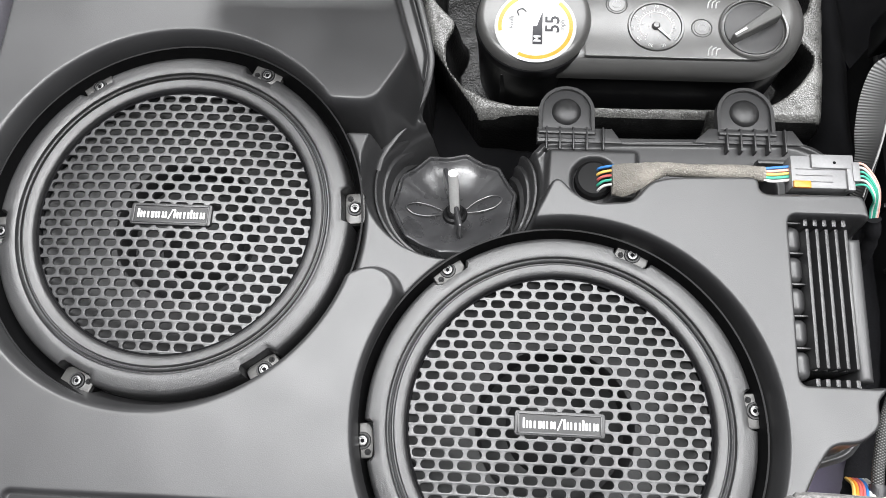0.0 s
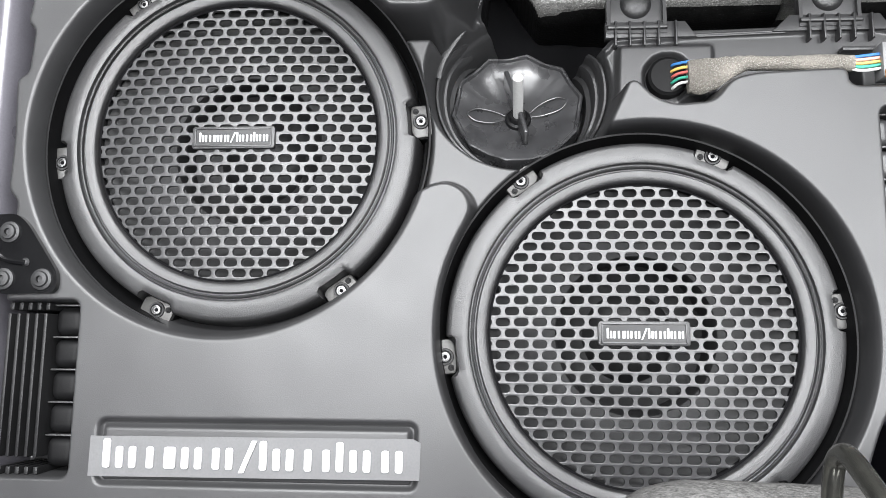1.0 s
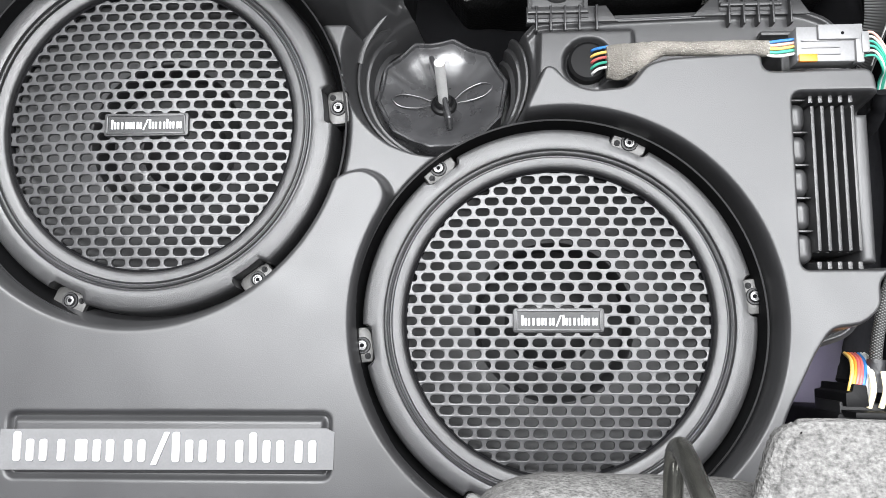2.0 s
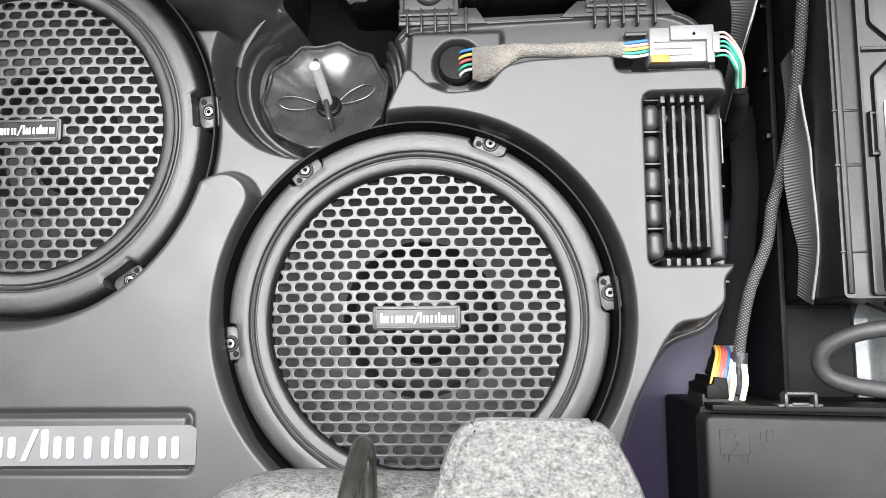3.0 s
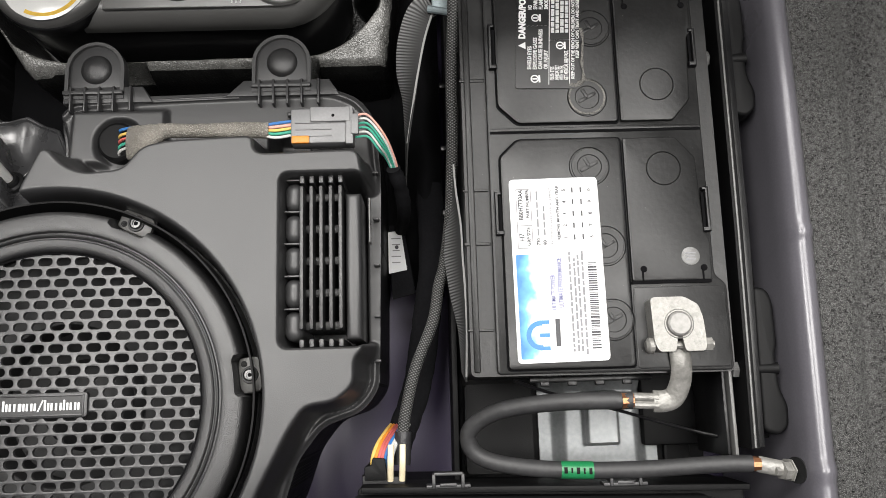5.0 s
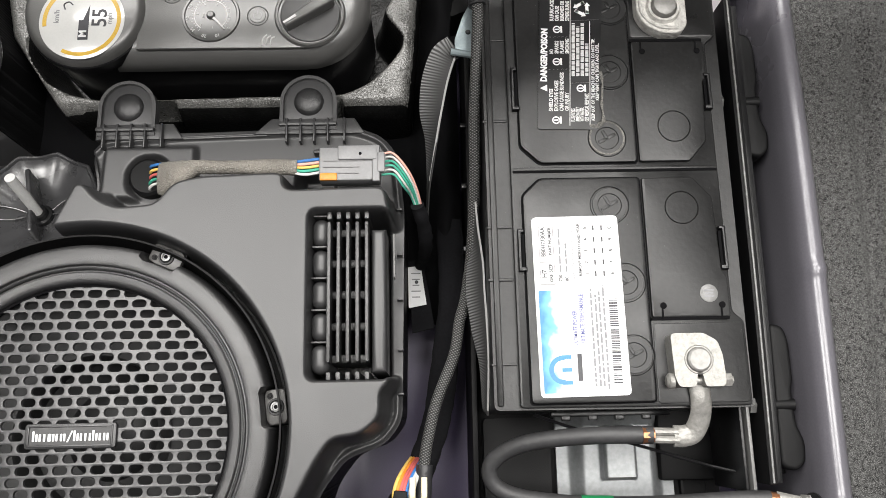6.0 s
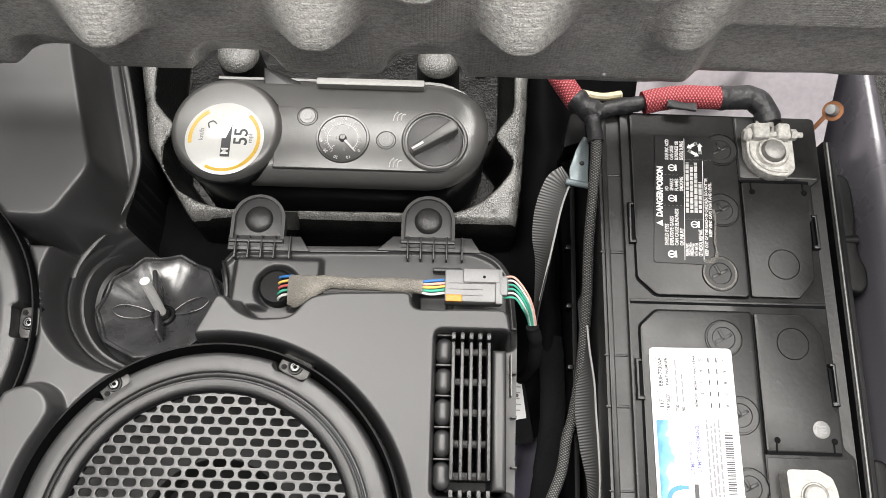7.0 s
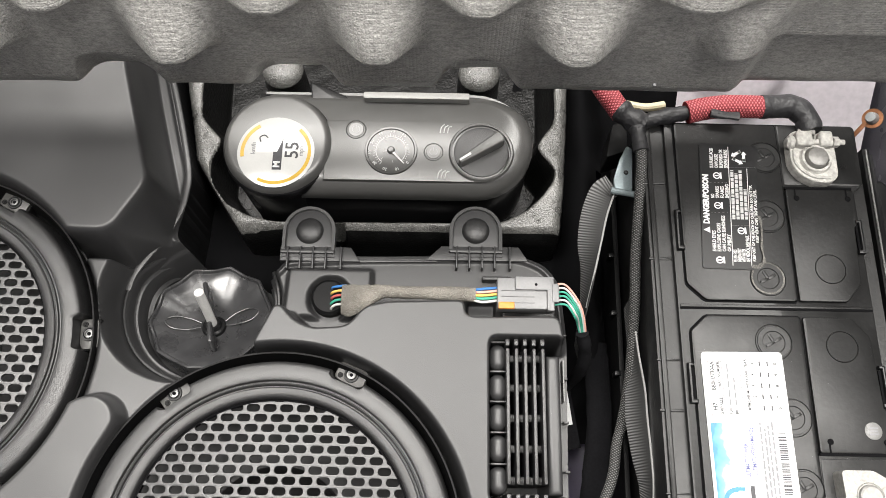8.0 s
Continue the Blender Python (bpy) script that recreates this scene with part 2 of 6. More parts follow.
# ---- mesh helpers ----
def link(name, bm, material, parent=None, label="", smooth=35):
    me = bpy.data.meshes.new(name)
    bmesh.ops.recalc_face_normals(bm, faces=bm.faces) if len(bm.faces) < 60000 else None
    bm.to_mesh(me)
    bm.free()
    me.materials.append(material)
    if smooth:
        me.shade_smooth()
        me.set_sharp_from_angle(angle=radians(smooth))
    ob = new(name, me)
    if parent:
        ob.parent = parent
    return tagged(ob, label)


def part(name, bm, material, parent, label="", smooth=35):
    return link(name, bm, material, parent, label, smooth)


def thing(name, label, category, group="", kind="", at=(0, 0, 0)):
    ob = new(name)
    ob.empty_display_size = 0.01
    ob.location = at
    return tagged(ob, label, category, group, kind)


def prism(poly, z0, z1, bevel=0.0, seg=2, bm=None, m=None):
    """A slab from a flat outline, its edges rounded."""
    own = bmesh.new()
    lo = [own.verts.new((x, y, z0)) for x, y in poly]
    hi = [own.verts.new((x, y, z1)) for x, y in poly]
    own.faces.new(lo[::-1])
    own.faces.new(hi)
    k = len(poly)
    for i in range(k):
        own.faces.new((lo[i], lo[(i + 1) % k], hi[(i + 1) % k], hi[i]))
    bmesh.ops.recalc_face_normals(own, faces=own.faces)
    if bevel:
        top = [e for e in own.edges if all(abs(v.co.z - z1) < 1e-9 for v in e.verts)]
        bmesh.ops.bevel(own, geom=top, offset=bevel, segments=seg, affect="EDGES", profile=0.5, clamp_overlap=True)
    return add(bm, own, m)


def add(bm, own, m=None):
    if m is not None:
        own.transform(m)
    if bm is None:
        return own
    tmp = bpy.data.meshes.new("tmp")
    own.to_mesh(tmp)
    own.free()
    bm.from_mesh(tmp)
    bpy.data.meshes.remove(tmp)
    return bm


def box(cx, cy, cz, sx, sy, sz, bevel=0.0, seg=2, bm=None, m=None):
    own = bmesh.new()
    bmesh.ops.create_cube(own, size=1, matrix=Matrix.Translation((cx, cy, cz)) @ Matrix.Diagonal((sx, sy, sz, 1)))
    if bevel:
        bmesh.ops.bevel(own, geom=own.edges[:], offset=bevel, segments=seg, affect="EDGES", profile=0.5, clamp_overlap=True)
    return add(bm, own, m)


def lathe(profile, seg=64, bm=None, m=None):
    """Turns (radius, height) pairs about z."""
    own = bmesh.new()
    rings = []
    for r, z in profile:
        if r < 1e-6:
            rings.append([own.verts.new((0, 0, z))])
        else:
            rings.append([own.verts.new((r * math.cos(2 * math.pi * i / seg), r * math.sin(2 * math.pi * i / seg), z)) for i in range(seg)])
    for a, b in zip(rings, rings[1:]):
        for i in range(seg):
            j = (i + 1) % seg
            q = [a[i % len(a)], a[j % len(a)], b[j % len(b)], b[i % len(b)]]
            q = [v for k, v in enumerate(q) if v not in q[:k]]
            if len(q) > 2:
                own.faces.new(q)
    return add(bm, own, m)


def curve_points(pts, per=8):
    """A smooth line through the points."""
    p = [Vector(v) for v in pts]
    if len(p) < 3:
        return p
    p = [p[0] * 2 - p[1]] + p + [p[-1] * 2 - p[-2]]
    out = []
    for i in range(1, len(p) - 2):
        for k in range(per):
            t = k / per
            out.append(0.5 * (2 * p[i] + (p[i + 1] - p[i - 1]) * t + (2 * p[i - 1] - 5 * p[i] + 4 * p[i + 1] - p[i + 2]) * t * t
                              + (3 * p[i] - p[i - 1] - 3 * p[i + 1] + p[i + 2]) * t ** 3))
    return out + [p[-2]]


def tube(pts, r, seg=12, per=8, flat=1.0, up=(0, 0, 1), twist=0.0, bm=None, wob=0.0):
    """A round (or, with flat, a ribbon-like) bar swept along a smooth line, with a UV map along its length in metres."""
    own = bmesh.new()
    uv = own.loops.layers.uv.new("UVMap")
    line = curve_points(pts, per)
    rings, run, runs = [], 0.0, []
    for i, c in enumerate(line):
        t = (line[min(i + 1, len(line) - 1)] - line[max(i - 1, 0)]).normalized()
        s = t.cross(Vector(up))
        s = s.normalized() if s.length > 1e-4 else Vector((1, 0, 0))
        n = s.cross(t)
        if twist:
            a = twist * i / (len(line) - 1)
            s, n = s * math.cos(a) + n * math.sin(a), n * math.cos(a) - s * math.sin(a)
        run += (c - line[i - 1]).length if i else 0
        runs.append(run)
        k = 1 + wob * noise.noise(c * 180)
        rings.append([own.verts.new(c + s * (r * k * math.cos(2 * math.pi * j / seg)) + n * (r * k * flat * math.sin(2 * math.pi * j / seg))) for j in range(seg)])
    for i, (a, b) in enumerate(zip(rings, rings[1:])):
        for j in range(seg):
            q = (j + 1) % seg
            f = own.faces.new((a[j], a[q], b[q], b[j]))
            for lp, (u, v) in zip(f.loops, ((j, runs[i]), (j + 1, runs[i]), (j + 1, runs[i + 1]), (j, runs[i + 1]))):
                lp[uv].uv = (u / seg * 2 * math.pi * r * 0.6, v)
    own.faces.new(rings[0][::-1])
    own.faces.new(rings[-1])
    return add(bm, own)


def rounded(cx, cy, w, h, r, seg=5):
    pts = []
    for k, (sx, sy) in enumerate(((1, 1), (-1, 1), (-1, -1), (1, -1))):
        for i in range(seg + 1):
            a = math.pi / 2 * (k + i / seg)
            pts.append((cx + sx * (w / 2 - r) + r * math.cos(a), cy + sy * (h / 2 - r) + r * math.sin(a)))
    return pts


def soften(poly, r, seg=4):
    """Rounds the corners of an outline."""
    out, k = [], len(poly)
    for i in range(k):
        a, b, c = (Vector(poly[(i + d) % k]) for d in (-1, 0, 1))
        d1, d2 = (a - b), (c - b)
        q = min(r, d1.length * 0.45, d2.length * 0.45)
        p, s = b + d1.normalized() * q, b + d2.normalized() * q
        for j in range(seg + 1):
            t = j / seg
            v = p * (1 - t) ** 2 + b * 2 * t * (1 - t) + s * t * t
            out.append((v.x, v.y))
    return out


def inside(poly, X, Y):
    """Signed distance to an outline, negative inside."""
    p = np.array(poly)
    d = np.full(X.shape, 1e9)
    odd = np.zeros(X.shape, bool)
    for a, b in zip(p, np.roll(p, -1, 0)):
        e, wx, wy = b - a, X - a[0], Y - a[1]
        t = np.clip((wx * e[0] + wy * e[1]) / (e @ e), 0, 1)
        d = np.minimum(d, (wx - e[0] * t) ** 2 + (wy - e[1] * t) ** 2)
        cross = (a[1] > Y) != (b[1] > Y)
        with np.errstate(divide="ignore", invalid="ignore"):
            odd ^= cross & (X < (b[0] - a[0]) * (Y - a[1]) / (b[1] - a[1] + 1e-15) + a[0])
    return np.where(odd, -1, 1) * np.sqrt(d)


def step(d, w):
    """1 well inside (d < -w), 0 outside, with a rounded wall between."""
    t = np.clip(-d / w, 0, 1)
    return t * t * (3 - 2 * t)


def relief(name, xs, ys, Z, keep, material, parent, label="", skirt=None, place=None, snap=None, wall=None):
    """A sheet z = Z(x, y) as a mesh, only where keep; its rim may go down to skirt."""
    nx, ny = len(xs), len(ys)
    cells = keep[:-1, :-1] & keep[1:, :-1] & keep[:-1, 1:] & keep[1:, 1:]
    X, Y = np.meshgrid(xs, ys)
    if snap is not None:
        # draw the rim's vertices onto the true outline
        gy, gx = np.gradient(snap, ys, xs)
        over = np.clip(snap, 0, None) / np.maximum(gx * gx + gy * gy, 0.3)
        X, Y = X - gx * over, Y - gy * over
    co = np.stack([X, Y, Z], -1).reshape(-1, 3)
    j, i = np.nonzero(cells)
    q = np.stack([j * nx + i, j * nx + i + 1, (j + 1) * nx + i + 1, (j + 1) * nx + i], 1)
    tops = len(q)
    if skirt is not None:
        pad = np.pad(cells, 1)
        extra = []
        for dj, di, a, b in ((-1, 0, 0, 1), (0, 1, 1, 2), (1, 0, 2, 3), (0, -1, 3, 0)):
            rim = ~pad[j + 1 + dj, i + 1 + di]
            extra.append(np.stack([q[rim, b], q[rim, a], q[rim, a] + nx * ny, q[rim, b] + nx * ny], 1))
        low = co.copy()
        low[:, 2] = skirt
        co, q = np.concatenate([co, low]), np.concatenate([q, *extra])
    used = np.unique(q)
    remap = np.zeros(len(co), int)
    remap[used] = np.arange(len(used))
    co, q = co[used], remap[q]
    if place is not None:
        co = np.stack(place(co), -1)
    me = bpy.data.meshes.new(name)
    me.from_pydata(co.tolist(), [], q.tolist())
    me.materials.append(material)
    if wall:
        me.materials.append(wall)
        me.polygons.foreach_set("material_index", (np.arange(len(q)) >= tops).astype(np.int32))
    me.shade_smooth()
    me.set_sharp_from_angle(angle=radians(60))
    ob = new(name, me)
    if parent:
        ob.parent = parent
    return tagged(ob, label)


def lettering(name, text, size, m, material, parent, thick=0.00012, label="", stretch=1.0, bold=0.0, fit=None):
    """Raised print: the text's middle stands at the pose m."""
    cu = bpy.data.curves.new(name, "FONT")
    cu.body, cu.size, cu.align_x, cu.align_y, cu.extrude = text, size, "CENTER", "CENTER", thick
    cu.resolution_u, cu.offset = 2, bold
    ob = bpy.data.objects.new(name, cu)
    scene.collection.objects.link(ob)
    bpy.context.view_layer.update()
    me = bpy.data.meshes.new_from_object(ob.evaluated_get(bpy.context.evaluated_depsgraph_get()))
    bpy.data.objects.remove(ob)
    if fit:
        xs = [v.co.x for v in me.vertices]
        stretch = fit / (max(xs) - min(xs))
    me.transform(m @ Matrix.Diagonal((stretch, 1, 1, 1)))
    me.materials.clear()
    me.materials.append(material)
    me.name = name
    o = new(name, me)
    o.parent = parent
    return tagged(o, label)


def disc(x, y, z0, z1, r, bevel=0.0003, seg=24, bm=None, m=None):
    b = min(bevel, r * 0.5, (z1 - z0) * 0.6)
    return lathe([(0, z0), (r, z0), (r, z1 - b), (r - b * 0.35, z1 - b * 0.35), (r - b, z1), (0, z1)], seg, bm, (m or Matrix()) @ Matrix.Translation((x, y, 0)))


# ---- the boot: floor, walls, rails, sill ----
def grid(x0, x1, y0, y1, s):
    xs, ys = np.arange(x0, x1 + s / 2, s), np.arange(y0, y1 + s / 2, s)
    return xs, ys, *np.meshgrid(xs, ys)


def lumps(X, Y, scale, seed=0.0):
    """Smooth unevenness from a few crossed waves."""
    out = np.zeros(X.shape)
    for k, (a, b, w) in enumerate(((1.0, 0.31, 1.0), (-0.47, 0.93, 0.8), (0.71, -1.37, 0.5), (1.9, 1.3, 0.35), (-2.7, 1.1, 0.25))):
        out += w * np.sin((a * X + b * Y) * scale + seed * (k + 1) * 1.7 + k)
    return out / 2.9


xs, ys, X, Y = grid(-0.75, 0.80, -0.30, 0.70, 0.01)
ribs = 0.006 * step(np.abs(np.mod(X + 0.04, 0.16) - 0.08) - 0.045, 0.02) * step(np.abs(Y - 0.2) - 0.4, 0.05)
tagged(relief("floor", xs, ys, -0.125 + ribs + 0.001 * lumps(X, Y, 14), np.ones(X.shape, bool), M_BODY, None), "lavender painted ribbed sheet steel boot floor", "floor", kind="structure")

sheet = bmesh.new()
box(0.02, 0.66, 0.15, 1.5, 0.02, 0.62, 0.004, bm=sheet)
tagged(link("wall_front", sheet, M_FELT), "dark felt seat-back wall of the boot", "wall", kind="structure")
for name, x in (("wall_left", -0.76), ("wall_right", 0.84)):
    sheet = bmesh.new()
    box(x, 0.2, 0.13, 0.02, 1.0, 0.56, 0.004, bm=sheet)
    tagged(link(name, sheet, M_CARPET), "charcoal carpeted boot side wall", "wall", kind="structure")
sheet = bmesh.new()
box(0.02, -0.31, 0.06, 1.6, 0.02, 0.44, 0.004, bm=sheet)
tagged(link("wall_rear", sheet, M_BODY), "painted rear panel under the boot sill", "wall", kind="structure")


def side_rail(sign, x, label):
    """The painted side member: an upright web with a rounded top flange and small embossed steps."""
    ys = np.arange(-0.30, 0.60, 0.004)
    prof = [(-0.001, -0.125), (-0.001, -0.05), (0.0, -0.005), (0.001, 0.012), (0.0025, 0.024), (0.0055, 0.0315), (0.009, 0.034), (0.014, 0.033), (0.018, 0.029), (0.020, 0.020), (0.021, -0.02)]
    bm = bmesh.new()
    rows = []
    for y in ys:
        bump = 0.0025 * math.exp(-((y - 0.137) / 0.004) ** 2) + 0.0025 * math.exp(-((y + 0.018) / 0.004) ** 2)
        wide = 0.004 * math.sin((y - 0.05) * 9)
        rows.append([bm.verts.new((x + sign * (px + wide * 0.4), y, pz + (bump if pz > 0.02 else 0))) for px, pz in prof])
    for a, b in zip(rows, rows[1:]):
        for i in range(len(prof) - 1):
            bm.faces.new((a[i], a[i + 1], b[i + 1], b[i]))
    return tagged(link("side_rail", bm, M_RAIL, smooth=60), label, "rail", kind="structure")


side_rail(1, 0.552, "grey-lavender painted steel side rail with rounded top flange")
side_rail(-1, -0.360, "pale grey painted steel side rail beside the speaker box")

for name, x0, x1 in (("carpet", 0.566, 0.84),):
    xs, ys, X, Y = grid(x0, x1, -0.3, 0.6, 0.003)
    Z = 0.024 + 0.25 * np.clip(X - 0.575, 0, 1) ** 1.2 + 0.0012 * lumps(X, Y, 90) - 0.006 * np.exp(-((X - 0.610 - 0.05 * (Y - 0.2)) / 0.006) ** 2) + 0.003 * lumps(X, Y, 11, 1)
    Z -= 0.010 * np.exp(-((X - 0.566) / 0.004) ** 2)
    tagged(relief(name, xs, ys, Z, np.ones(X.shape, bool), M_CARPET, None), "charcoal looped boot carpet beside the rail", "carpet", kind="structure")
xs, ys, X, Y = grid(-0.76, -0.375, -0.3, 0.6, 0.006)
tagged(relief("carpet", xs, ys, 0.016 + 0.25 * np.clip(-0.385 - X, 0, 1) ** 1.2 + 0.003 * lumps(X, Y, 11, 1), np.ones(X.shape, bool), M_CARPET, None), "charcoal looped boot carpet beside the rail", "carpet", kind="structure")

# pale wheel-house panel behind the battery
xs, ys, X, Y = grid(0.38, 0.540, 0.345, 0.52, 0.003)
Z = -0.02 + 0.9 * np.clip(Y - 0.352, 0, 1) + 0.25 * np.clip(X - 0.5, 0, 1) + 0.004 * lumps(X, Y, 30) + 0.012 * step(np.hypot(X - 0.43, Y - 0.42) - 0.045, 0.012)
tagged(relief("wheelhouse_panel", xs, ys, Z, np.ones(X.shape, bool), M_BODYPALE, None), "pale lavender painted wheel-house sheet metal behind the battery", "body panel", kind="structure")

# black insulation laid in the wells round the kit tray; gap black paints in their shade
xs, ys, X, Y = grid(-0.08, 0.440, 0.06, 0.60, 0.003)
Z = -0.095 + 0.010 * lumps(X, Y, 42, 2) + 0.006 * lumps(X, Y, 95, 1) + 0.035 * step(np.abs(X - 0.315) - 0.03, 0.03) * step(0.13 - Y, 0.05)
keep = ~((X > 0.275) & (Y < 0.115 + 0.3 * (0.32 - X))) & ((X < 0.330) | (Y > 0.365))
tagged(relief("insulation_mat", xs, ys, Z, keep, M_DARK, None), "crumpled black insulation cloth lining the well, deepened for shade", "insulation")

# ---- subwoofer enclosure ----
SUB_A, SUB_B, FACE = Vector((-0.195, 0.167, 0)), Vector((0.0742, 0.0372, 0)), 0.050
WELL = (-0.001, 0.2125)
FACE_LEFT = [(0.075, -0.16), (-0.345, -0.16), (-0.345, -0.06), (-0.340, 0.05), (-0.338, 0.123), (-0.345, 0.13), (-0.344, 0.164), (-0.346, 0.208), (-0.338, 0.212),
             (-0.336, 0.244), (-0.342, 0.249), (-0.339, 0.265), (-0.335, 0.50), (-0.095, 0.50), (-0.065, 0.388), (-0.037, 0.296), (-0.060, 0.2555), (-0.099, 0.256),
             (-0.13, 0.22), (-0.13, 0.14), (-0.067, 0.127), (-0.060, 0.131), (-0.050, 0.133), (-0.040, 0.128), (-0.035, 0.118), (-0.040, 0.103), (-0.044, 0.083), (-0.035, 0.055), (-0.02, 0.03), (0.075, -0.03)]
FACE_RIGHT = [(0.055, 0.171), (0.068, 0.1995), (0.073, 0.1995), (0.083, 0.1885), (0.096, 0.183), (0.121, 0.185), (0.133, 0.200), (0.149, 0.2035), (0.204, 0.2055), (0.207, 0.1935),
              (0.272, 0.1945), (0.2745, 0.178), (0.274, 0.066), (0.268, 0.060), (0.268, 0.044), (0.256, 0.034), (0.238, 0.032), (0.228, 0.018), (0.209, -0.019), (0.198, -0.05), (0.18, -0.09),
              (0.15, -0.13), (0.12, -0.16), (0.075, -0.16), (0.075, 0.10)]
NECK = [(-0.12, 0.238), (-0.056, 0.238), (-0.058, 0.2), (-0.052, 0.168), (-0.03, 0.15), (0.0, 0.155), (0.05, 0.165), (0.05, 0.12), (-0.03, 0.10), (-0.08, 0.09), (-0.12, 0.14)]
OUTLINE = [(0.12, -0.165), (0.19, -0.09), (0.216, -0.035), (0.226, -0.004), (0.243, 0.018), (0.269, 0.0265), (0.281, 0.042), (0.284, 0.19), (0.280, 0.233), (0.269, 0.248), (0.249, 0.256),
           (0.12, 0.253), (0.064, 0.249), (0.057, 0.240), (0.050, 0.240), (0.041, 0.237), (0.030, 0.246), (0.010, 0.252), (-0.010, 0.252), (-0.020, 0.262), (-0.031, 0.271), (-0.0265, 0.300), (-0.0245, 0.328), (-0.037, 0.369),
           (-0.075, 0.497), (-0.352, 0.497), (-0.354, -0.165)]

box_sub = thing("speaker_enclosure", "moulded grey plastic twin subwoofer enclosure in the boot", "speaker box")
xs, ys, X, Y = grid(-0.356, 0.288, -0.165, 0.498, 0.0009)
base = np.where(X > 0.05, 0.0, -0.015)
d_out = inside(soften(OUTLINE, 0.008), X, Y)
Z = base + 0.003 * step(np.abs(d_out + 0.0035) - 0.0022, 0.0012)
shelf = step(inside(soften([(0.064, 0.2000), (0.1348, 0.2000), (0.1345, 0.2425), (0.066, 0.2425)], 0.004), X, Y), 0.003)
Z = np.maximum(Z, base + 0.0075 * shelf)
Z = np.minimum(Z, np.interp(np.hypot(X - 0.1012, Y - 0.2166), [0, 0.0168, 0.0182], [-0.006, -0.006, 0.06]))
neck = step(inside(soften(NECK, 0.01), X, Y) - 0.006, 0.006)
Z = np.maximum(Z, base + (0.031 - base) * neck)
wide = 0.007 + 0.012 * step(np.hypot(X + 0.06, Y - 0.27) - 0.05, 0.03) + 0.005 * step(np.hypot(X + 0.045, Y - 0.085) - 0.085, 0.05)
dl = inside(soften(FACE_LEFT, 0.009), X, Y)
Z = np.maximum(Z, base + (FACE - base) * step(dl - wide, wide))
dr = inside(soften(FACE_RIGHT, 0.006), X, Y)
Z = np.maximum(Z, base + (FACE - base) * step(dr - 0.006, 0.006))
# stepped well for the knob
r = np.hypot(X - WELL[0], (Y - WELL[1]))
prof = np.interp(r, [0, 0.0500, 0.0540, 0.0560, 0.0600, 0.0605, 0.0622, 0.0648, 0.0680], [-0.062, -0.062, -0.046, -0.030, -0.026, -0.016, -0.013, 0.012, 0.060])
Z = np.minimum(Z, prof)
# round recesses that hold the drivers
for cx, cy, R, w in ((-0.1980, 0.1695, 0.1385, 0.0135), (0.0775, 0.0380, 0.1350, 0.0065)):
    q = np.hypot(X - cx, Y - cy)
    s = step(q - R, w)
    Z = np.where(s > 0, np.minimum(Z, FACE) * (1 - s) + np.minimum(Z, 0.008) * s, Z)
# cooling recesses, plug pocket, badge groove, shallow dimples
for x0, x1, y0, y1, zz in ((0.2050, 0.2340, 0.1945, 0.2260, -0.030), (0.2222, 0.2745, 0.0680, 0.1792, -0.030), (0.266, 0.292, 0.0690, 0.1780, 0.0), (-0.352, -0.290, -0.056, 0.0555, -0.030)):
    s = step(inside(rounded((x0 + x1) / 2, (y0 + y1) / 2, x1 - x0, y1 - y0, 0.005), X, Y), 0.003)
    Z = np.minimum(Z, Z * (1 - s) + zz * s)
d_pl = np.abs(inside(rounded(-0.169, -0.0395, 0.204, 0.040, 0.005), X, Y) + 0.0022) - 0.0022
Z = Z - 0.005 * step(d_pl, 0.0012)
Z = Z + 0.00025 * lumps(X, Y, 60)
for k in range(2):
    P = np.pad(Z, 1, mode="edge")
    P = (P[:-2] + 2 * P[1:-1] + P[2:]) / 4
    Z = (P[:, :-2] + 2 * P[:, 1:-1] + P[:, 2:]) / 4
keep = (d_out < 0.0011) & (np.hypot(X - SUB_A.x, Y - SUB_A.y) > 0.116) & (np.hypot(X - SUB_B.x, Y - SUB_B.y) > 0.116)
# outer walls in black: shade below the grey moulding put into the colour
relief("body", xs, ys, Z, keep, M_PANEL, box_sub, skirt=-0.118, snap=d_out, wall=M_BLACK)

COLLAR = [(0.0630, -0.0130), (0.0624, -0.0090), (0.0612, -0.0072), (0.0598, -0.0070), (0.0588, -0.0085), (0.0582, -0.0130), (0.0576, -0.0205), (0.0566, -0.0215), (0.0550, -0.0218), (0.0543, -0.0235), (0.0536, -0.0400), (0.0505, -0.0420), (0.0495, -0.0600)]
for a0, a1 in ((132, 262), (-42, 34)):
    bm, rings = bmesh.new(), []
    for i in range(61):
        a = radians(a0 + (a1 - a0) * i / 60)
        sink = 0.016 * max(0, 1 - min(i, 60 - i) / 16) ** 2
        rings.append([bm.verts.new((WELL[0] + q * math.cos(a), WELL[1] + q * math.sin(a), z - sink)) for q, z in COLLAR])
    for p, q in zip(rings, rings[1:]):
        for i in range(len(p) - 1):
            bm.faces.new((p[i], q[i], q[i + 1], p[i + 1]))
    part("stepped_well", bm, M_PANEL, box_sub, "stepped collar round the knob", smooth=30)
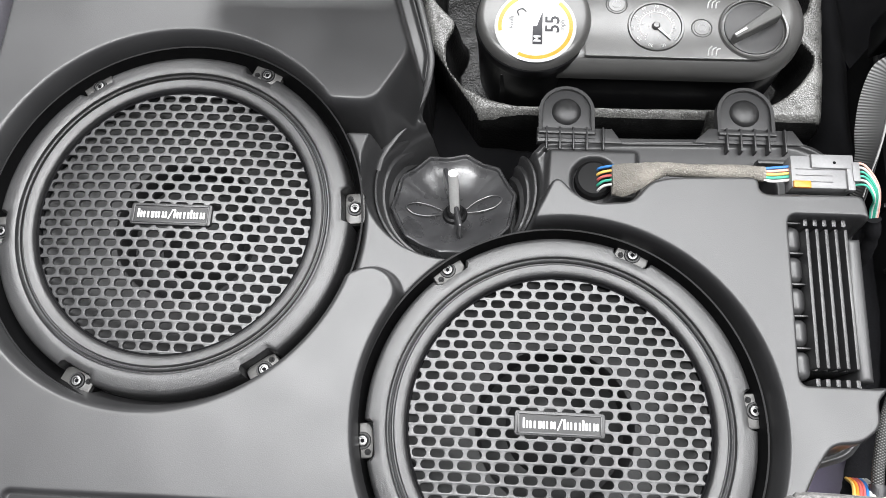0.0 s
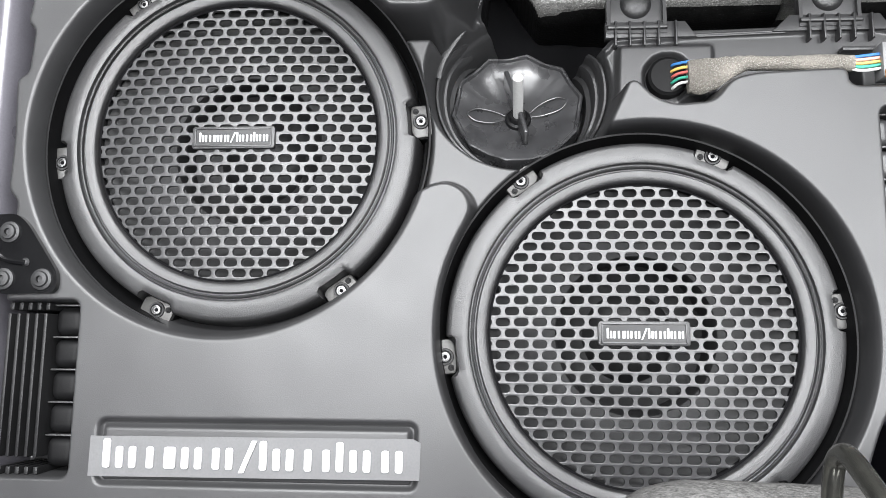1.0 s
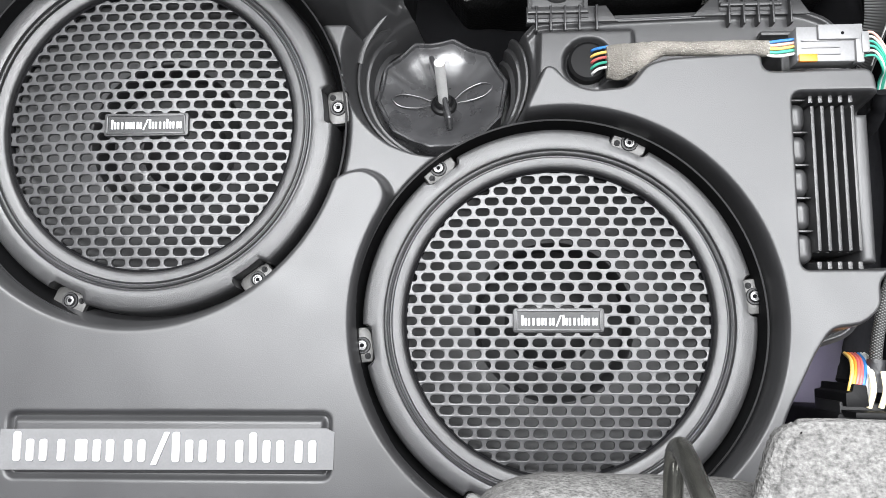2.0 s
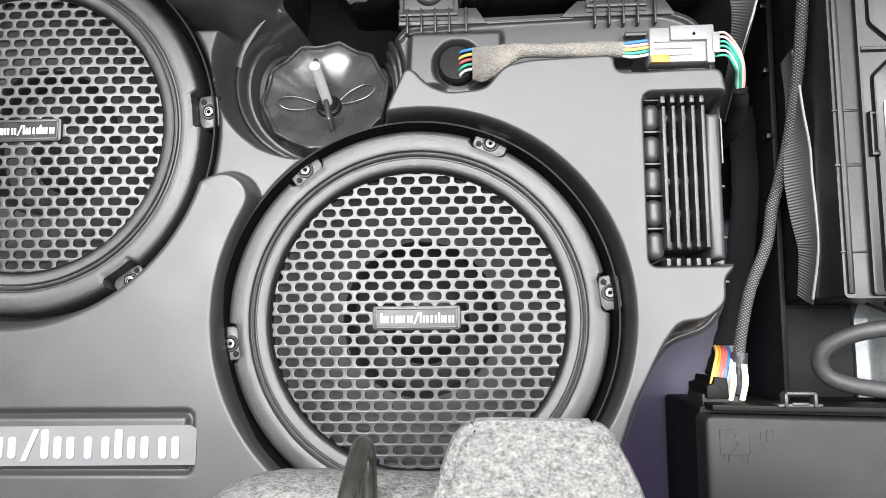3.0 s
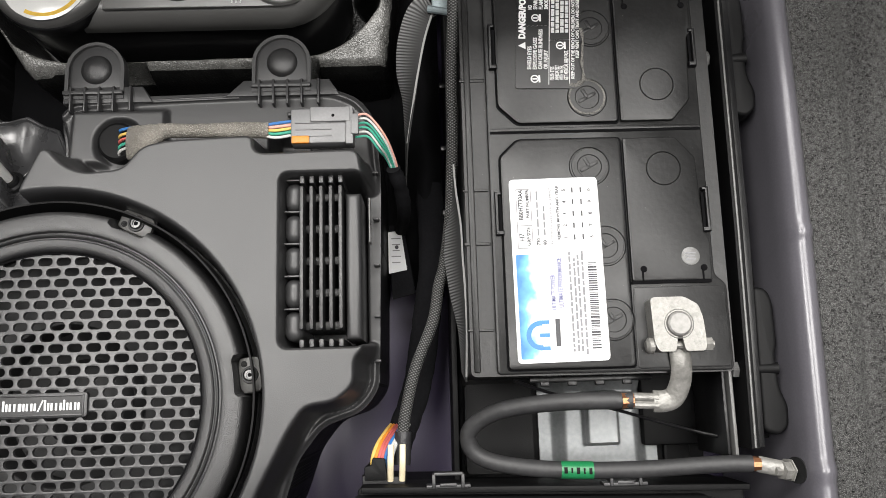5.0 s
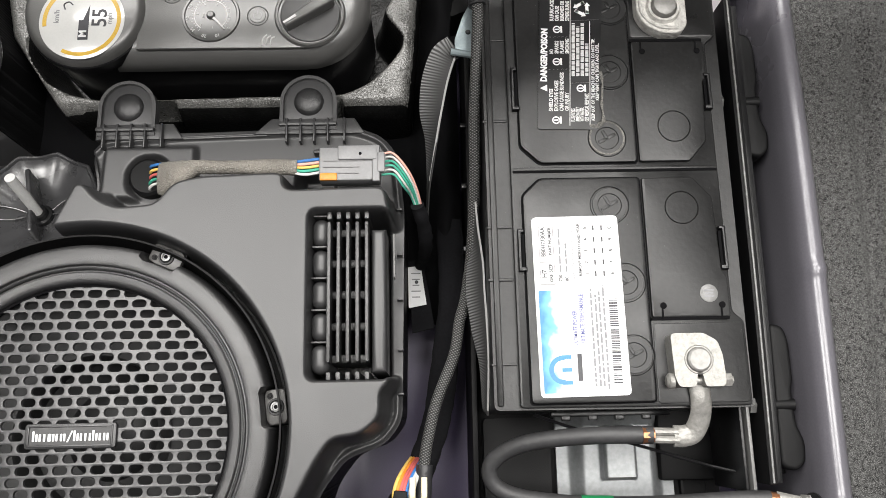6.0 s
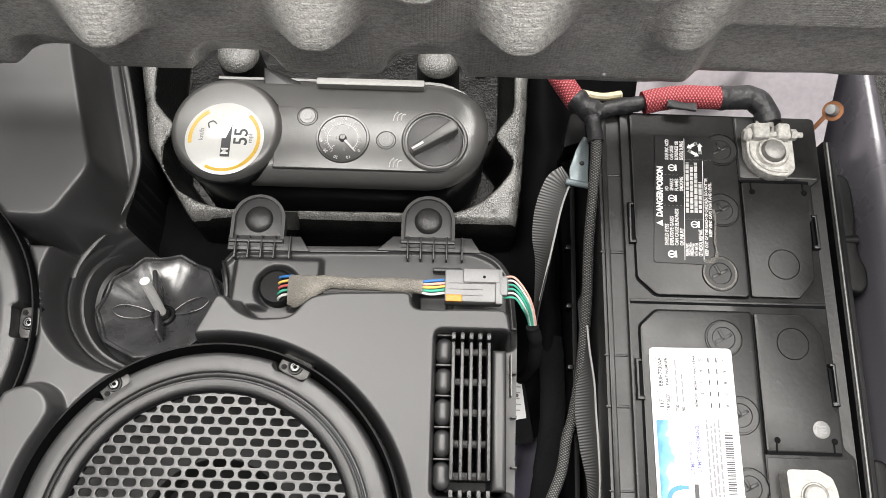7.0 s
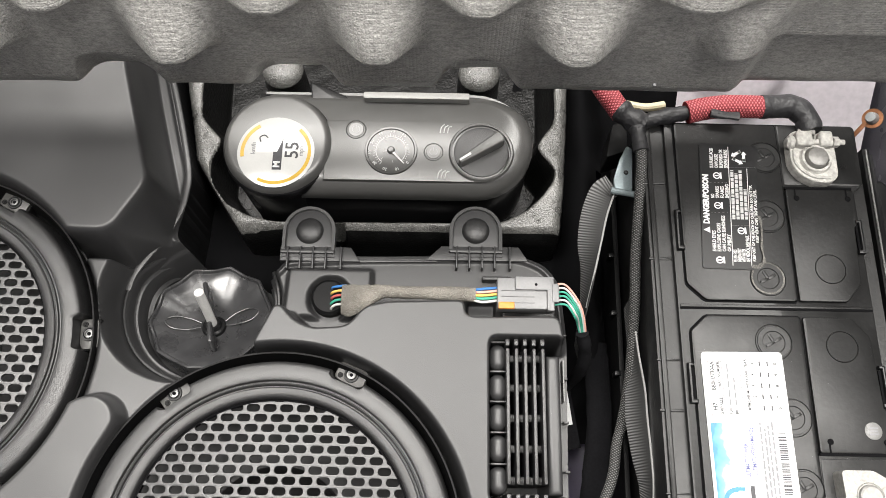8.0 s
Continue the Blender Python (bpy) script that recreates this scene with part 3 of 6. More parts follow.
part("flange_lip", tube([(-0.052, 0.420, -0.0095), (-0.0440, 0.395, -0.0095), (-0.0345, 0.362, -0.0095), (-0.0262, 0.328, -0.0095), (-0.0258, 0.310, -0.0095), (-0.0292, 0.291, -0.0095), (-0.0400, 0.267, -0.0090), (-0.0505, 0.251, -0.0085), (-0.0585, 0.236, -0.0082), (-0.0612, 0.224, -0.0082)], 0.0028, 10, 8, flat=0.7), M_PANEL, box_sub, "raised lip of the flange")

for tx, ty in ((0.081, 0.2745), (0.214, 0.2770)):
    outline = [(tx - 0.021, ty - 0.024)] + [(tx + 0.021 * math.cos(math.pi - a * math.pi / 16), ty - 0.002 + 0.021 * math.sin(math.pi - a * math.pi / 16)) for a in range(17)] + [(tx + 0.021, ty - 0.024)]
    bm = prism(outline, -0.004, 0.0015, 0.0008)
    inner = [(tx + (x - tx) * 0.88, ty + (y - ty) * 0.88) for x, y in outline]
    k = len(outline)
    lo = [bm.verts.new((x, y, 0.0015)) for x, y in outline]
    hi = [bm.verts.new((x, y, 0.0045)) for x, y in outline]
    hi2 = [bm.verts.new((x, y, 0.0045)) for x, y in inner]
    lo2 = [bm.verts.new((x, y, 0.0015)) for x, y in inner]
    for i in range(k):
        j = (i + 1) % k
        for a, b in ((lo, hi), (hi, hi2), (hi2, lo2)):
            bm.faces.new((a[i], a[j], b[j], b[i]))
    box(tx, ty - 0.020, 0.0035, 0.042, 0.003, 0.008, 0.0006, bm=bm)
    tab = part("mounting_tab", bm, M_PANEL, box_sub)
    part("button", lathe([(0, 0.0062), (0.004, 0.0058), (0.008, 0.0046), (0.0105, 0.0028), (0.0112, 0.0012)], 28, m=Matrix.Translation((tx, ty - 0.001, 0))), M_RING, tab, "grained round push pin")
    for dx in (-0.016, -0.006, 0.004, 0.014, 0.026):
        part("gusset", prism([(tx + dx, ty - 0.0345), (tx + dx + 0.0016, ty - 0.0345), (tx + dx + 0.0016, ty - 0.0160), (tx + dx, ty - 0.0160)], -0.002, 0.0078, 0.0005), M_PANEL, tab)
    rail = [(tx - (0.022 if tx < 0.1 else 0.040), ty - 0.027), (tx + 0.042, ty - 0.027), (tx + 0.034, ty - 0.0150), (tx - (0.022 if tx < 0.1 else 0.027), ty - 0.0150)]
    part("flange_strip", prism(rail, -0.004, 0.0035, 0.0006), M_PANEL, tab)

part("flange_edge", prism([(0.112, 0.2470), (0.184, 0.2490), (0.184, 0.2535), (0.112, 0.2525)], -0.004, 0.0022, 0.0006), M_PANEL, box_sub, "thin flange edge between the tabs")

# the left block's blacker materials paint in the weaker light of that corner
for cx, side, yc in ((0.2476, 1, 0.1236), (-0.3185, -1, -0.0005)):
    for k in range(5):
        x = cx + (k - 2) * 0.0062 - (0.0085 if side < 0 else 0)
        bm = bmesh.new()
        box(x, yc + 0.002, 0.0200, 0.0025, 0.0925, 0.0500, 0.0007, bm=bm)
        for end in (-1, 1):
            box(x, yc + end * 0.0530, 0.0180, 0.0030, 0.0050, 0.0500, 0.0006, bm=bm)
        part("cooling_fin", bm, M_BEZEL if side > 0 else M_CLIP, box_sub, "tall thin cooling fin")
    for k in range(5):
        bm = bmesh.new()
        box(cx - side * (0.0188 if side > 0 else 0.0155), yc + (k - 2) * 0.0212 + 0.001, 0.012, 0.0125 if side > 0 else 0.0200, 0.0192, 0.050, 0.0060, 5, bm=bm)
        rib = part("cooling_rib", bm, M_PANEL if side > 0 else M_BLACK, box_sub, "rounded rib beside the fins")
        part("divider", box(cx - side * (0.0188 if side > 0 else 0.0155), yc + (k - 2) * 0.0212 + 0.0116, 0.014, 0.0115 if side > 0 else 0.0190, 0.0012, 0.0485, 0.0003), M_BEZEL, rib)
        part("cross_rib", box(cx, yc + (k - 2) * 0.0212 + 0.001, 0.012, 0.027, 0.0060, 0.040, 0.0020, 2), M_BEZEL if side > 0 else M_BLACK, rib)
    if side < 0:
        continue
    bm = prism([(cx + side * 0.0150, yc - 0.051), (cx + side * 0.0250, yc - 0.051), (cx + side * 0.0250, yc + 0.0445), (cx + side * 0.0150, yc + 0.0445)], -0.03, 0.0385, 0.0035, 3)
    part("end_plate", bm, M_PANEL, box_sub, "smooth rounded end plate")
for y in (0.19, 0.157, 0.125, 0.09, 0.06):
    bm = bmesh.new()
    box(0.2805, y, 0.004, 0.004, 0.0016, 0.010, 0.0004, bm=bm)
    part("flange_rib", bm, M_PANEL, box_sub)
part("retainer_bar", box(0.2300, 0.2345, 0.0045, 0.0225, 0.0034, 0.0090, 0.0012), M_PANEL, box_sub, "short moulded retainer bar")
bm = bmesh.new()
box(0.2772, 0.153, 0.018, 0.0008, 0.030, 0.012, 0.0, bm=bm)
part("side_sticker", bm, M_COMP, box_sub, "narrow pale sticker on the side")


# ---- subwoofer drivers ----
def slot_grille(R, px, py, w, h, z, depth):
    """A perforated disc: brick-wise rows of rounded slots with rolled-in edges."""
    bm = bmesh.new()
    cache = {}

    def vert(x, y, zz):
        k = (round(x, 6), round(y, 6), round(zz, 6))
        if k not in cache:
            cache[k] = bm.verts.new((x, y, zz))
        return cache[k]

    n = 5
    for row in range(-int(R / py) - 1, int(R / py) + 2):
        cy = row * py
        for col in range(-int(R / px) - 1, int(R / px) + 2):
            cx = (col + 0.5 * (row % 2)) * px
            if math.hypot(cx, cy) > R + 0.6 * px:
                continue
            hole = rounded(cx, cy, w, h, h * 0.46, n - 1)
            rim = []
            for x, y in hole:
                ux, uy = (x - cx) / (px / 2), (y - cy) / (py / 2)
                k = max(abs(ux), abs(uy))
                rim.append((cx + (x - cx) / k, cy + (y - cy) / k))
            for c, (sx, sy) in enumerate(((1, 1), (-1, 1), (-1, -1), (1, -1))):
                rim[c * n + n // 2] = (cx + sx * px / 2, cy + sy * py / 2)
            rim_v = [vert(x, y, z) for x, y in rim]
            top = [bm.verts.new((x, y, z - 0.00012)) for x, y in hole]
            mid = [bm.verts.new((cx + (x - cx) * 0.95, cy + (y - cy) * 0.93, z - 0.0009)) for x, y in hole]
            low = [bm.verts.new((cx + (x - cx) * 0.95, cy + (y - cy) * 0.93, z - depth)) for x, y in hole]
            k = len(hole)
            for i in range(k):
                j = (i + 1) % k
                if rim_v[i] is not rim_v[j]:
                    bm.faces.new((rim_v[i], rim_v[j], top[j], top[i]))
                else:
                    bm.faces.new((rim_v[i], top[j], top[i]))
                bm.faces.new((top[i], top[j], mid[j], mid[i]))
                bm.faces.new((mid[i], mid[j], low[j], low[i]))
    return bm


def notched_ring(turn):
    """The trim ring, turned about z, with six notches cut into its outer edge for the clips."""
    inner = [(0.0974, 0.0300), (0.0976, 0.0352), (0.0982, 0.0376), (0.0992, 0.0386), (0.1015, 0.0392), (0.1046, 0.0395), (0.1054, 0.0389), (0.1058, 0.0374), (0.1064, 0.0374), (0.1069, 0.0394), (0.1076, 0.0399),
             (0.1083, 0.0395), (0.1088, 0.0376), (0.1096, 0.0374), (0.1104, 0.0396), (0.1115, 0.0402), (0.1150, 0.0400)]
    outer = [(0.1205, 0.0393), (0.1228, 0.0384), (0.1238, 0.0370), (0.1246, 0.0330), (0.1254, 0.0240), (0.1262, 0.0140)]
    floor = [(0.1275, 0.0115), (0.1310, 0.0100), (0.1310, 0.0040), (0.0974, 0.0040)]
    seg, own, rings = 432, bmesh.new(), []
    for i in range(seg):
        a = 360 * i / seg
        off = abs((a - turn + 30) % 60 - 30)
        cut = 1 - min(1, max(0, (off - 5.2) / 0.7))
        col = inner + [(r + (0.1182 - r + 0.0004 * k) * cut, z + (min(z, 0.0386 - 0.0030 * k) - z) * cut) for k, (r, z) in enumerate(outer)] + floor
        rings.append([own.verts.new((r * math.cos(radians(a)), r * math.sin(radians(a)), z)) for r, z in col])
    for p, q in zip(rings, rings[1:] + rings[:1]):
        for i in range(len(p) - 1):
            own.faces.new((p[i], q[i], q[i + 1], p[i + 1]))
    return own


def stroke_bars(parent, x, base, tall, low, pitch, wide, z0, z1, m=None):
    """The maker's name as plain upright bars, tall and low, with one slanted bar."""
    for kind in "Tll.l.mll.ll/Tll.l.lTll.ll":
        if kind == ".":
            x += pitch * 0.35
            continue
        if kind == "/":
            bm = prism([(x, base - 0.1 * tall), (x + wide * 0.7, base - 0.1 * tall), (x + wide * 0.7 + tall * 0.45, base + tall), (x + tall * 0.45, base + tall)], z0, z1)
            x += tall * 0.45 + pitch * 0.6
        else:
            h = tall if kind == "T" else low
            w = wide * (1.6 if kind == "m" else 1)
            bm = prism(rounded(x + w / 2, base + h / 2, w, h, wide * 0.3, 2), z0, z1)
            x += pitch + w - wide
        part("letter_bar", bm, M_WHITE, parent)


def domed(bm, rise, R):
    for v in bm.verts:
        v.co.z += rise * (1 - (v.co.x ** 2 + v.co.y ** 2) / R ** 2)
    return bm


def subwoofer(at, turn, rim, label):
    sub = thing("subwoofer", label, "speaker", "subwoofers in the enclosure", at=at)
    part("frame_ring", notched_ring(turn), M_BEZEL, sub, "grained black plastic trim ring")
    part("mounting_flange", lathe([(0.1262, 0.0120), (0.1300, 0.0120), (rim - 0.0045, 0.0130), (rim - 0.0020, 0.0300), (rim - 0.0010, 0.0380), (rim - 0.0022, 0.0380), (rim - 0.0045, 0.0240), (rim - 0.0065, 0.0165), (0.1262, 0.0150)], 128), M_BLACK, sub, "black rubber flange seal")
    part("mesh_grille", domed(slot_grille(0.0972, 0.01175, 0.00702, 0.0094, 0.0055, 0.0340, 0.0024), 0.0058, 0.0972), M_GRILLE, sub, "grey slotted metal grille", smooth=50)
    part("gasket", lathe([(0.0962, 0.0300), (0.0982, 0.0300), (0.0982, 0.0346), (0.0962, 0.0344)], 96), M_DARK, sub)
    part("cone", lathe([(0.050, -0.026), (0.052, 0.006), (0.0535, 0.008), (0.060, 0.0095), (0.080, 0.0165), (0.088, 0.022), (0.094, 0.026), (0.097, 0.028)], 72), M_CONE, sub, "grey speaker cone behind the grille")
    part("dust_cap", lathe([(0.0, -0.016), (0.015, -0.018), (0.026, -0.022), (0.032, -0.028), (0.040, -0.026), (0.051, -0.020)], 48), M_CLIP, sub, "black dust cap")
    bm = prism(rounded(0, 0, 0.0570, 0.0155, 0.002), 0.0385, 0.0416, 0.0008)
    badge = part("badge", bm, M_RING, sub, "small raised badge with white bars")
    rim_bm = bmesh.new()
    for x, y, w, h in ((0, 0.0060, 0.0530, 0.0010), (0, -0.0060, 0.0530, 0.0010), (0.0260, 0, 0.0010, 0.0130), (-0.0260, 0, 0.0010, 0.0130)):
        box(x, y, 0.0418, w, h, 0.0012, 0.0003, bm=rim_bm)
    part("badge_rim", rim_bm, M_GRILLE, badge, "raised grey badge rim")
    part("badge_field", prism(rounded(0, 0, 0.0505, 0.0105, 0.001), 0.0416, 0.0419, 0.0002), M_GLOSS, badge, "glossy black badge field")
    stroke_bars(badge, -0.0232, -0.0031, 0.0064, 0.0046, 0.00205, 0.0013, 0.0419, 0.0424)
    for k in range(6):
        a = radians(turn + 60 * k)
        m = Matrix.Translation((0.1265 * math.cos(a), 0.1265 * math.sin(a), 0)) @ Matrix.Rotation(a - math.pi / 2, 4, "Z")
        part("pocket", prism(rounded(0, -0.0005, 0.0236, 0.0150, 0.001), 0.0120, 0.0262, 0.0005, m=m), M_BLACK, sub, "black pocket in the ring")
        clip = part("clip", prism(soften([(-0.0112, -0.0055), (-0.0060, -0.0068), (0.0075, -0.0068), (0.0112, -0.0045), (0.0112, 0.0050), (0.0090, 0.0068), (-0.0095, 0.0068), (-0.0112, 0.0050)], 0.0015), 0.0262, 0.0288, 0.0006, m=m), M_STRAP, sub, "small dark steel retaining clip")
        part("screw", lathe([(0.0, 0.0296), (0.0020, 0.0296), (0.0022, 0.0306), (0.0031, 0.0305), (0.0036, 0.0297), (0.0037, 0.0288)], 20, m=m), M_SCREW, clip, "steel socket-head screw")
        part("screw_collar", lathe([(0.0038, 0.0289), (0.0042, 0.0298), (0.0052, 0.0298), (0.0056, 0.0288)], 20, m=m), M_CLIP, clip)
        part("screw_socket", disc(0, 0, 0.0294, 0.0302, 0.0014, 0.0002, 6, m=m), M_DARK, clip)
        part("pin", lathe([(0.0, 0.0300), (0.0009, 0.0299), (0.0011, 0.0294), (0.0019, 0.0294), (0.0021, 0.0288)], 14, m=m @ Matrix.Translation((-0.0073, -0.0030, 0))), M_BLACK, clip)
    return sub


subwoofer((SUB_A.x, SUB_A.y, 0.0), 6.0, 0.1345, "round black subwoofer with grey slotted grille beside the box hump")
subwoofer((SUB_B.x, SUB_B.y, -0.001), 7.0, 0.1318, "round black subwoofer with grey slotted grille beside the cooling fins")

# ---- badge plate with white lettering bars on clear film ----
plate = thing("badge_plate", "clear film strip with white raised letter bars on the enclosure", "badge")
part("film", prism([(-0.2752, -0.0548), (-0.0648, -0.0535), (-0.0642, -0.0312), (-0.0690, -0.0288), (-0.2748, -0.0300)], 0.0500, 0.0507, 0.0002), M_FILM, plate, "translucent transfer film")
stroke_bars(plate, -0.2655, -0.0492, 0.0178, 0.0132, 0.00845, 0.0046, 0.0507, 0.0519)

# ---- triangular bracket ----
br = thing("corner_bracket", "black three-bolt corner bracket on the enclosure edge", "bracket")
part("plate", prism(soften([(-0.358, 0.112), (-0.334, 0.113), (-0.326, 0.106), (-0.303, 0.073), (-0.304, 0.0605), (-0.342, 0.0595), (-0.360, 0.066)], 0.006), 0.050, 0.0545, 0.0012), M_SHINE, br)
part("rib", tube([(-0.356, 0.094, 0.0548), (-0.340, 0.083, 0.0552), (-0.325, 0.080, 0.0548)], 0.0022, 8), M_SHINE, br)
for sx, sy in ((-0.338, 0.1005), (-0.3395, 0.0695), (-0.3135, 0.0692)):
    part("bolt", lathe([(0, 0.0560), (0.0020, 0.0560), (0.0022, 0.0578), (0.0046, 0.0574), (0.0052, 0.0562), (0.0070, 0.0556), (0.0072, 0.0545)], 22, m=Matrix.Translation((sx, sy, 0))), M_STEEL, br, "steel flanged bolt")
part("rivet", lathe([(0, 0.0565), (0.0018, 0.0562), (0.003, 0.0550)], 14, m=Matrix.Translation((-0.3255, 0.0805, 0))), M_STEEL, br)

# ---- hold-down knob in its well ----
knob = thing("tie_down_wheel", "black scalloped plastic knob with pale upright pin", "knob")
bm = bmesh.new()
lobes, seg = 10, 200
rings = []
for rr, zz in ((0.049, -0.056), (0.0508, -0.040), (0.0505, -0.0372), (0.0495, -0.0365), (0.0481, -0.0368), (0.0470, -0.0388), (0.0440, -0.0394), (0.0380, -0.0420), (0.0280, -0.0470), (0.0180, -0.0500), (0.010, -0.0510), (0.0, -0.0512)):
    if rr == 0:
        rings.append([bm.verts.new((WELL[0] - 0.002, WELL[1] + 0.0035, zz))])
        continue
    ring = []
    for i in range(seg):
        a = 2 * math.pi * i / seg
        w = (a - 0.15) % (2 * math.pi / lobes) - math.pi / lobes
        s = 1 - (1 - math.cos(math.pi / lobes) / math.cos(w)) * min(1, (rr / 0.045) ** 2)
        z = zz + 0.0011 * math.cos(lobes * (a - 0.15)) * (rr / 0.05) ** 3 + 0.0006 * math.sin(3 * a + 1) * (rr / 0.05)
        ring.append(bm.verts.new((WELL[0] - 0.002 + rr * s * math.cos(a), WELL[1] + 0.0035 + rr * s * math.sin(a), z)))
    rings.append(ring)
for a, b in zip(rings, rings[1:]):
    for i in range(seg):
        j = (i + 1) % seg
        bm.faces.new((a[i], a[j], b[j], b[i]) if len(b) > 1 else (a[i], a[j], b[0]))
part("cap", bm, M_KNOB, knob)
hx, hy = -0.0022, 0.2130
part("hub", lathe([(0, -0.0440), (0.0058, -0.0440), (0.0066, -0.0450), (0.0070, -0.0475), (0.0092, -0.0480), (0.0098, -0.0490), (0.0102, -0.0515)], 36, m=Matrix.Translation((hx, hy, 0))), M_GLOSS, knob)
part("pin", tube([(hx, hy, -0.046), (hx - 0.0003, hy, -0.022), (hx - 0.0008, hy, 0.0015)], 0.0039, 16), M_PIN, knob, "pale upright pin")
for ang, ln in ((1.86, 0.026), (-1.36, 0.020)):
    c, s = math.cos(ang), math.sin(ang)
    bm = box(0.007 + ln / 2, 0, -0.041, ln, 0.0040, 0.024, 0.0018, 3)
    bm.transform(Matrix.Translation((hx, hy, 0)) @ Matrix.Rotation(ang, 4, "Z"))
    part("wing", bm, M_KNOB, knob)
for ang in (0.25, math.pi - 0.02):
    line = [(hx + math.cos(ang) * u + math.cos(ang + 1.57) * v, hy + math.sin(ang) * u + math.sin(ang + 1.57) * v, -0.0505 + 0.25 * u + 0.0002) for u, v in ((0.010, 0.002), (0.020, 0.0062), (0.032, 0.0066), (0.0385, 0.001), (0.032, -0.0045), (0.020, -0.0045), (0.010, -0.002))]
    part("grip_rib", tube(line, 0.0006, 8), M_KNOB, knob)

# the knob sits tilted on its stud
knob.matrix_world = Matrix.Translation((0, 0.2070, -0.047)) @ Matrix.Rotation(radians(-18), 4, "X") @ Matrix.Translation((0, -0.2130, 0.046))

# ---- wiring harness on the enclosure ----
har = thing("wiring_harness", "foam-wrapped wiring harness with grey plug lying on the enclosure", "wiring")
part("grommet", lathe([(0.0, 0.0095), (0.0120, 0.0095), (0.0140, 0.0078), (0.0145, -0.006)], 36, m=Matrix.Translation((0.1010, 0.2170, 0.0))), M_BLACK, har, "round black rubber grommet")
bm = bmesh.new()
rings = []
for i in range(48):
    u = i / 47
    x = 0.1120 + 0.1005 * u
    hi = np.interp(x, [0.112, 0.130, 0.2125], [0.2243, 0.2192, 0.2180]) + 0.0006 * math.sin(u * 9) - 0.001 * max(0, u - 0.7)
    lo = np.interp(x, [0.1120, 0.118, 0.127, 0.138, 0.146, 0.1725, 0.2125], [0.2010, 0.1978, 0.1985, 0.2055, 0.2092, 0.2088, 0.2072])
    cz = np.interp(x, [0.112, 0.122, 0.132, 0.146], [0.0170, 0.0275, 0.0340, 0.0370])
    ring = []
    for j in range(16):
        a = 2 * math.pi * j / 16
        k = 1 + 0.09 * noise.noise(Vector((x * 260, j * 0.9, 3)))
        ring.append(bm.verts.new((x + 0.002 * noise.noise(Vector((u * 3, j, 1))), (hi + lo) / 2 + (hi - lo) / 2 * k * math.cos(a), cz + 0.0052 * k * math.sin(a))))
    rings.append(ring)
for a, b in zip(rings, rings[1:]):
    for j in range(16):
        bm.faces.new((a[j], a[(j + 1) % 16], b[(j + 1) % 16], b[j]))
bm.faces.new(rings[0])
bm.faces.new(rings[-1][::-1])
part("foam_wrap", bm, M_SPONGE, har, "speckled grey-brown foam wrap")
for k, c in enumerate(("blue", "yellow", "red", "green", "white")):
    y = 0.2236 - k * 0.0036
    line = [(0.1030 - 0.0008 * (k % 2), y - 0.0006 * k, 0.007), (0.1038, y - 0.0004 * k, 0.0118), (0.1075, y, 0.0150), (0.1150, y, 0.0185)]
    part("wire", tube(line, 0.0010, 8), WIRE[c], har, c + " insulated wire")
for k, c in enumerate(("blue", "pink", "yellow", "green", "white")):
    y = 0.2165 - k * 0.0024
    part("wire", tube([(0.205, 0.2155 - k * 0.001, 0.037), (0.216, y, 0.039), (0.230, y + 0.0012, 0.040)], 0.0010, 8), WIRE[c], har, c + " insulated wire")
bm = bmesh.new()
box(0.2485, 0.2125, 0.0375, 0.041, 0.0235, 0.014, 0.0012, bm=bm)
box(0.2540, 0.2195, 0.0450, 0.026, 0.0100, 0.0040, 0.0008, bm=bm)
box(0.2665, 0.2120, 0.0435, 0.005, 0.0255, 0.0060, 0.0008, bm=bm)
plug = part("connector", bm, M_CONN, har, "pale grey nylon plug")
part("lock_tab", box(0.2345, 0.2030, 0.0445, 0.0115, 0.0050, 0.0030, 0.0006), M_ORANGE, plug, "orange lock")
part("latch", box(0.2700, 0.2125, 0.0455, 0.0050, 0.0140, 0.0035, 0.0008), M_CONN, plug)
for yy in (0.2055, 0.2100, 0.2145):
    part("rib", box(0.2430, yy, 0.0449, 0.024, 0.0008, 0.0009, 0.0002), M_CONN, plug)
part("key_hole", disc(0.2560, 0.2185, 0.0466, 0.0472, 0.0011), M_DARK, plug, "dark dot")
for k, c in enumerate(("pink", "white", "green", "green", "white", "green")):
    y = 0.2205 - k * 0.0030
    line = [(0.270, y, 0.040), (0.2785, y - 0.0005, 0.041), (0.2890 - 0.0008 * k, 0.2075 - 0.0020 * k, 0.036), (0.2950 - 0.0011 * k, 0.1950, 0.021), (0.2972 - 0.0005 * k, 0.1850, 0.0045), (0.2985 - 0.0003 * k, 0.1770, -0.012)]
    part("wire", tube(line, 0.0008, 8), WIRE[c], har, c + " insulated wire")
part("tape_sleeve", tube([(0.2935, 0.1905, 0.016), (0.2975, 0.1810, 0.002), (0.2990, 0.1720, -0.020), (0.2975, 0.1680, -0.050), (0.2940, 0.1660, -0.080), (0.2930, 0.165, -0.100)], 0.0050, 14, wob=0.15), M_CLOTH, har, "black cloth tape sleeve")

# ---- moulded foam tray with the tyre repair kit ----
TRAY = [(-0.062, 0.50), (-0.046, 0.418), (-0.038, 0.385), (-0.031, 0.351), (0.014, 0.2835), (0.288, 0.2835), (0.293, 0.33), (0.2980, 0.402), (0.302, 0.50)]
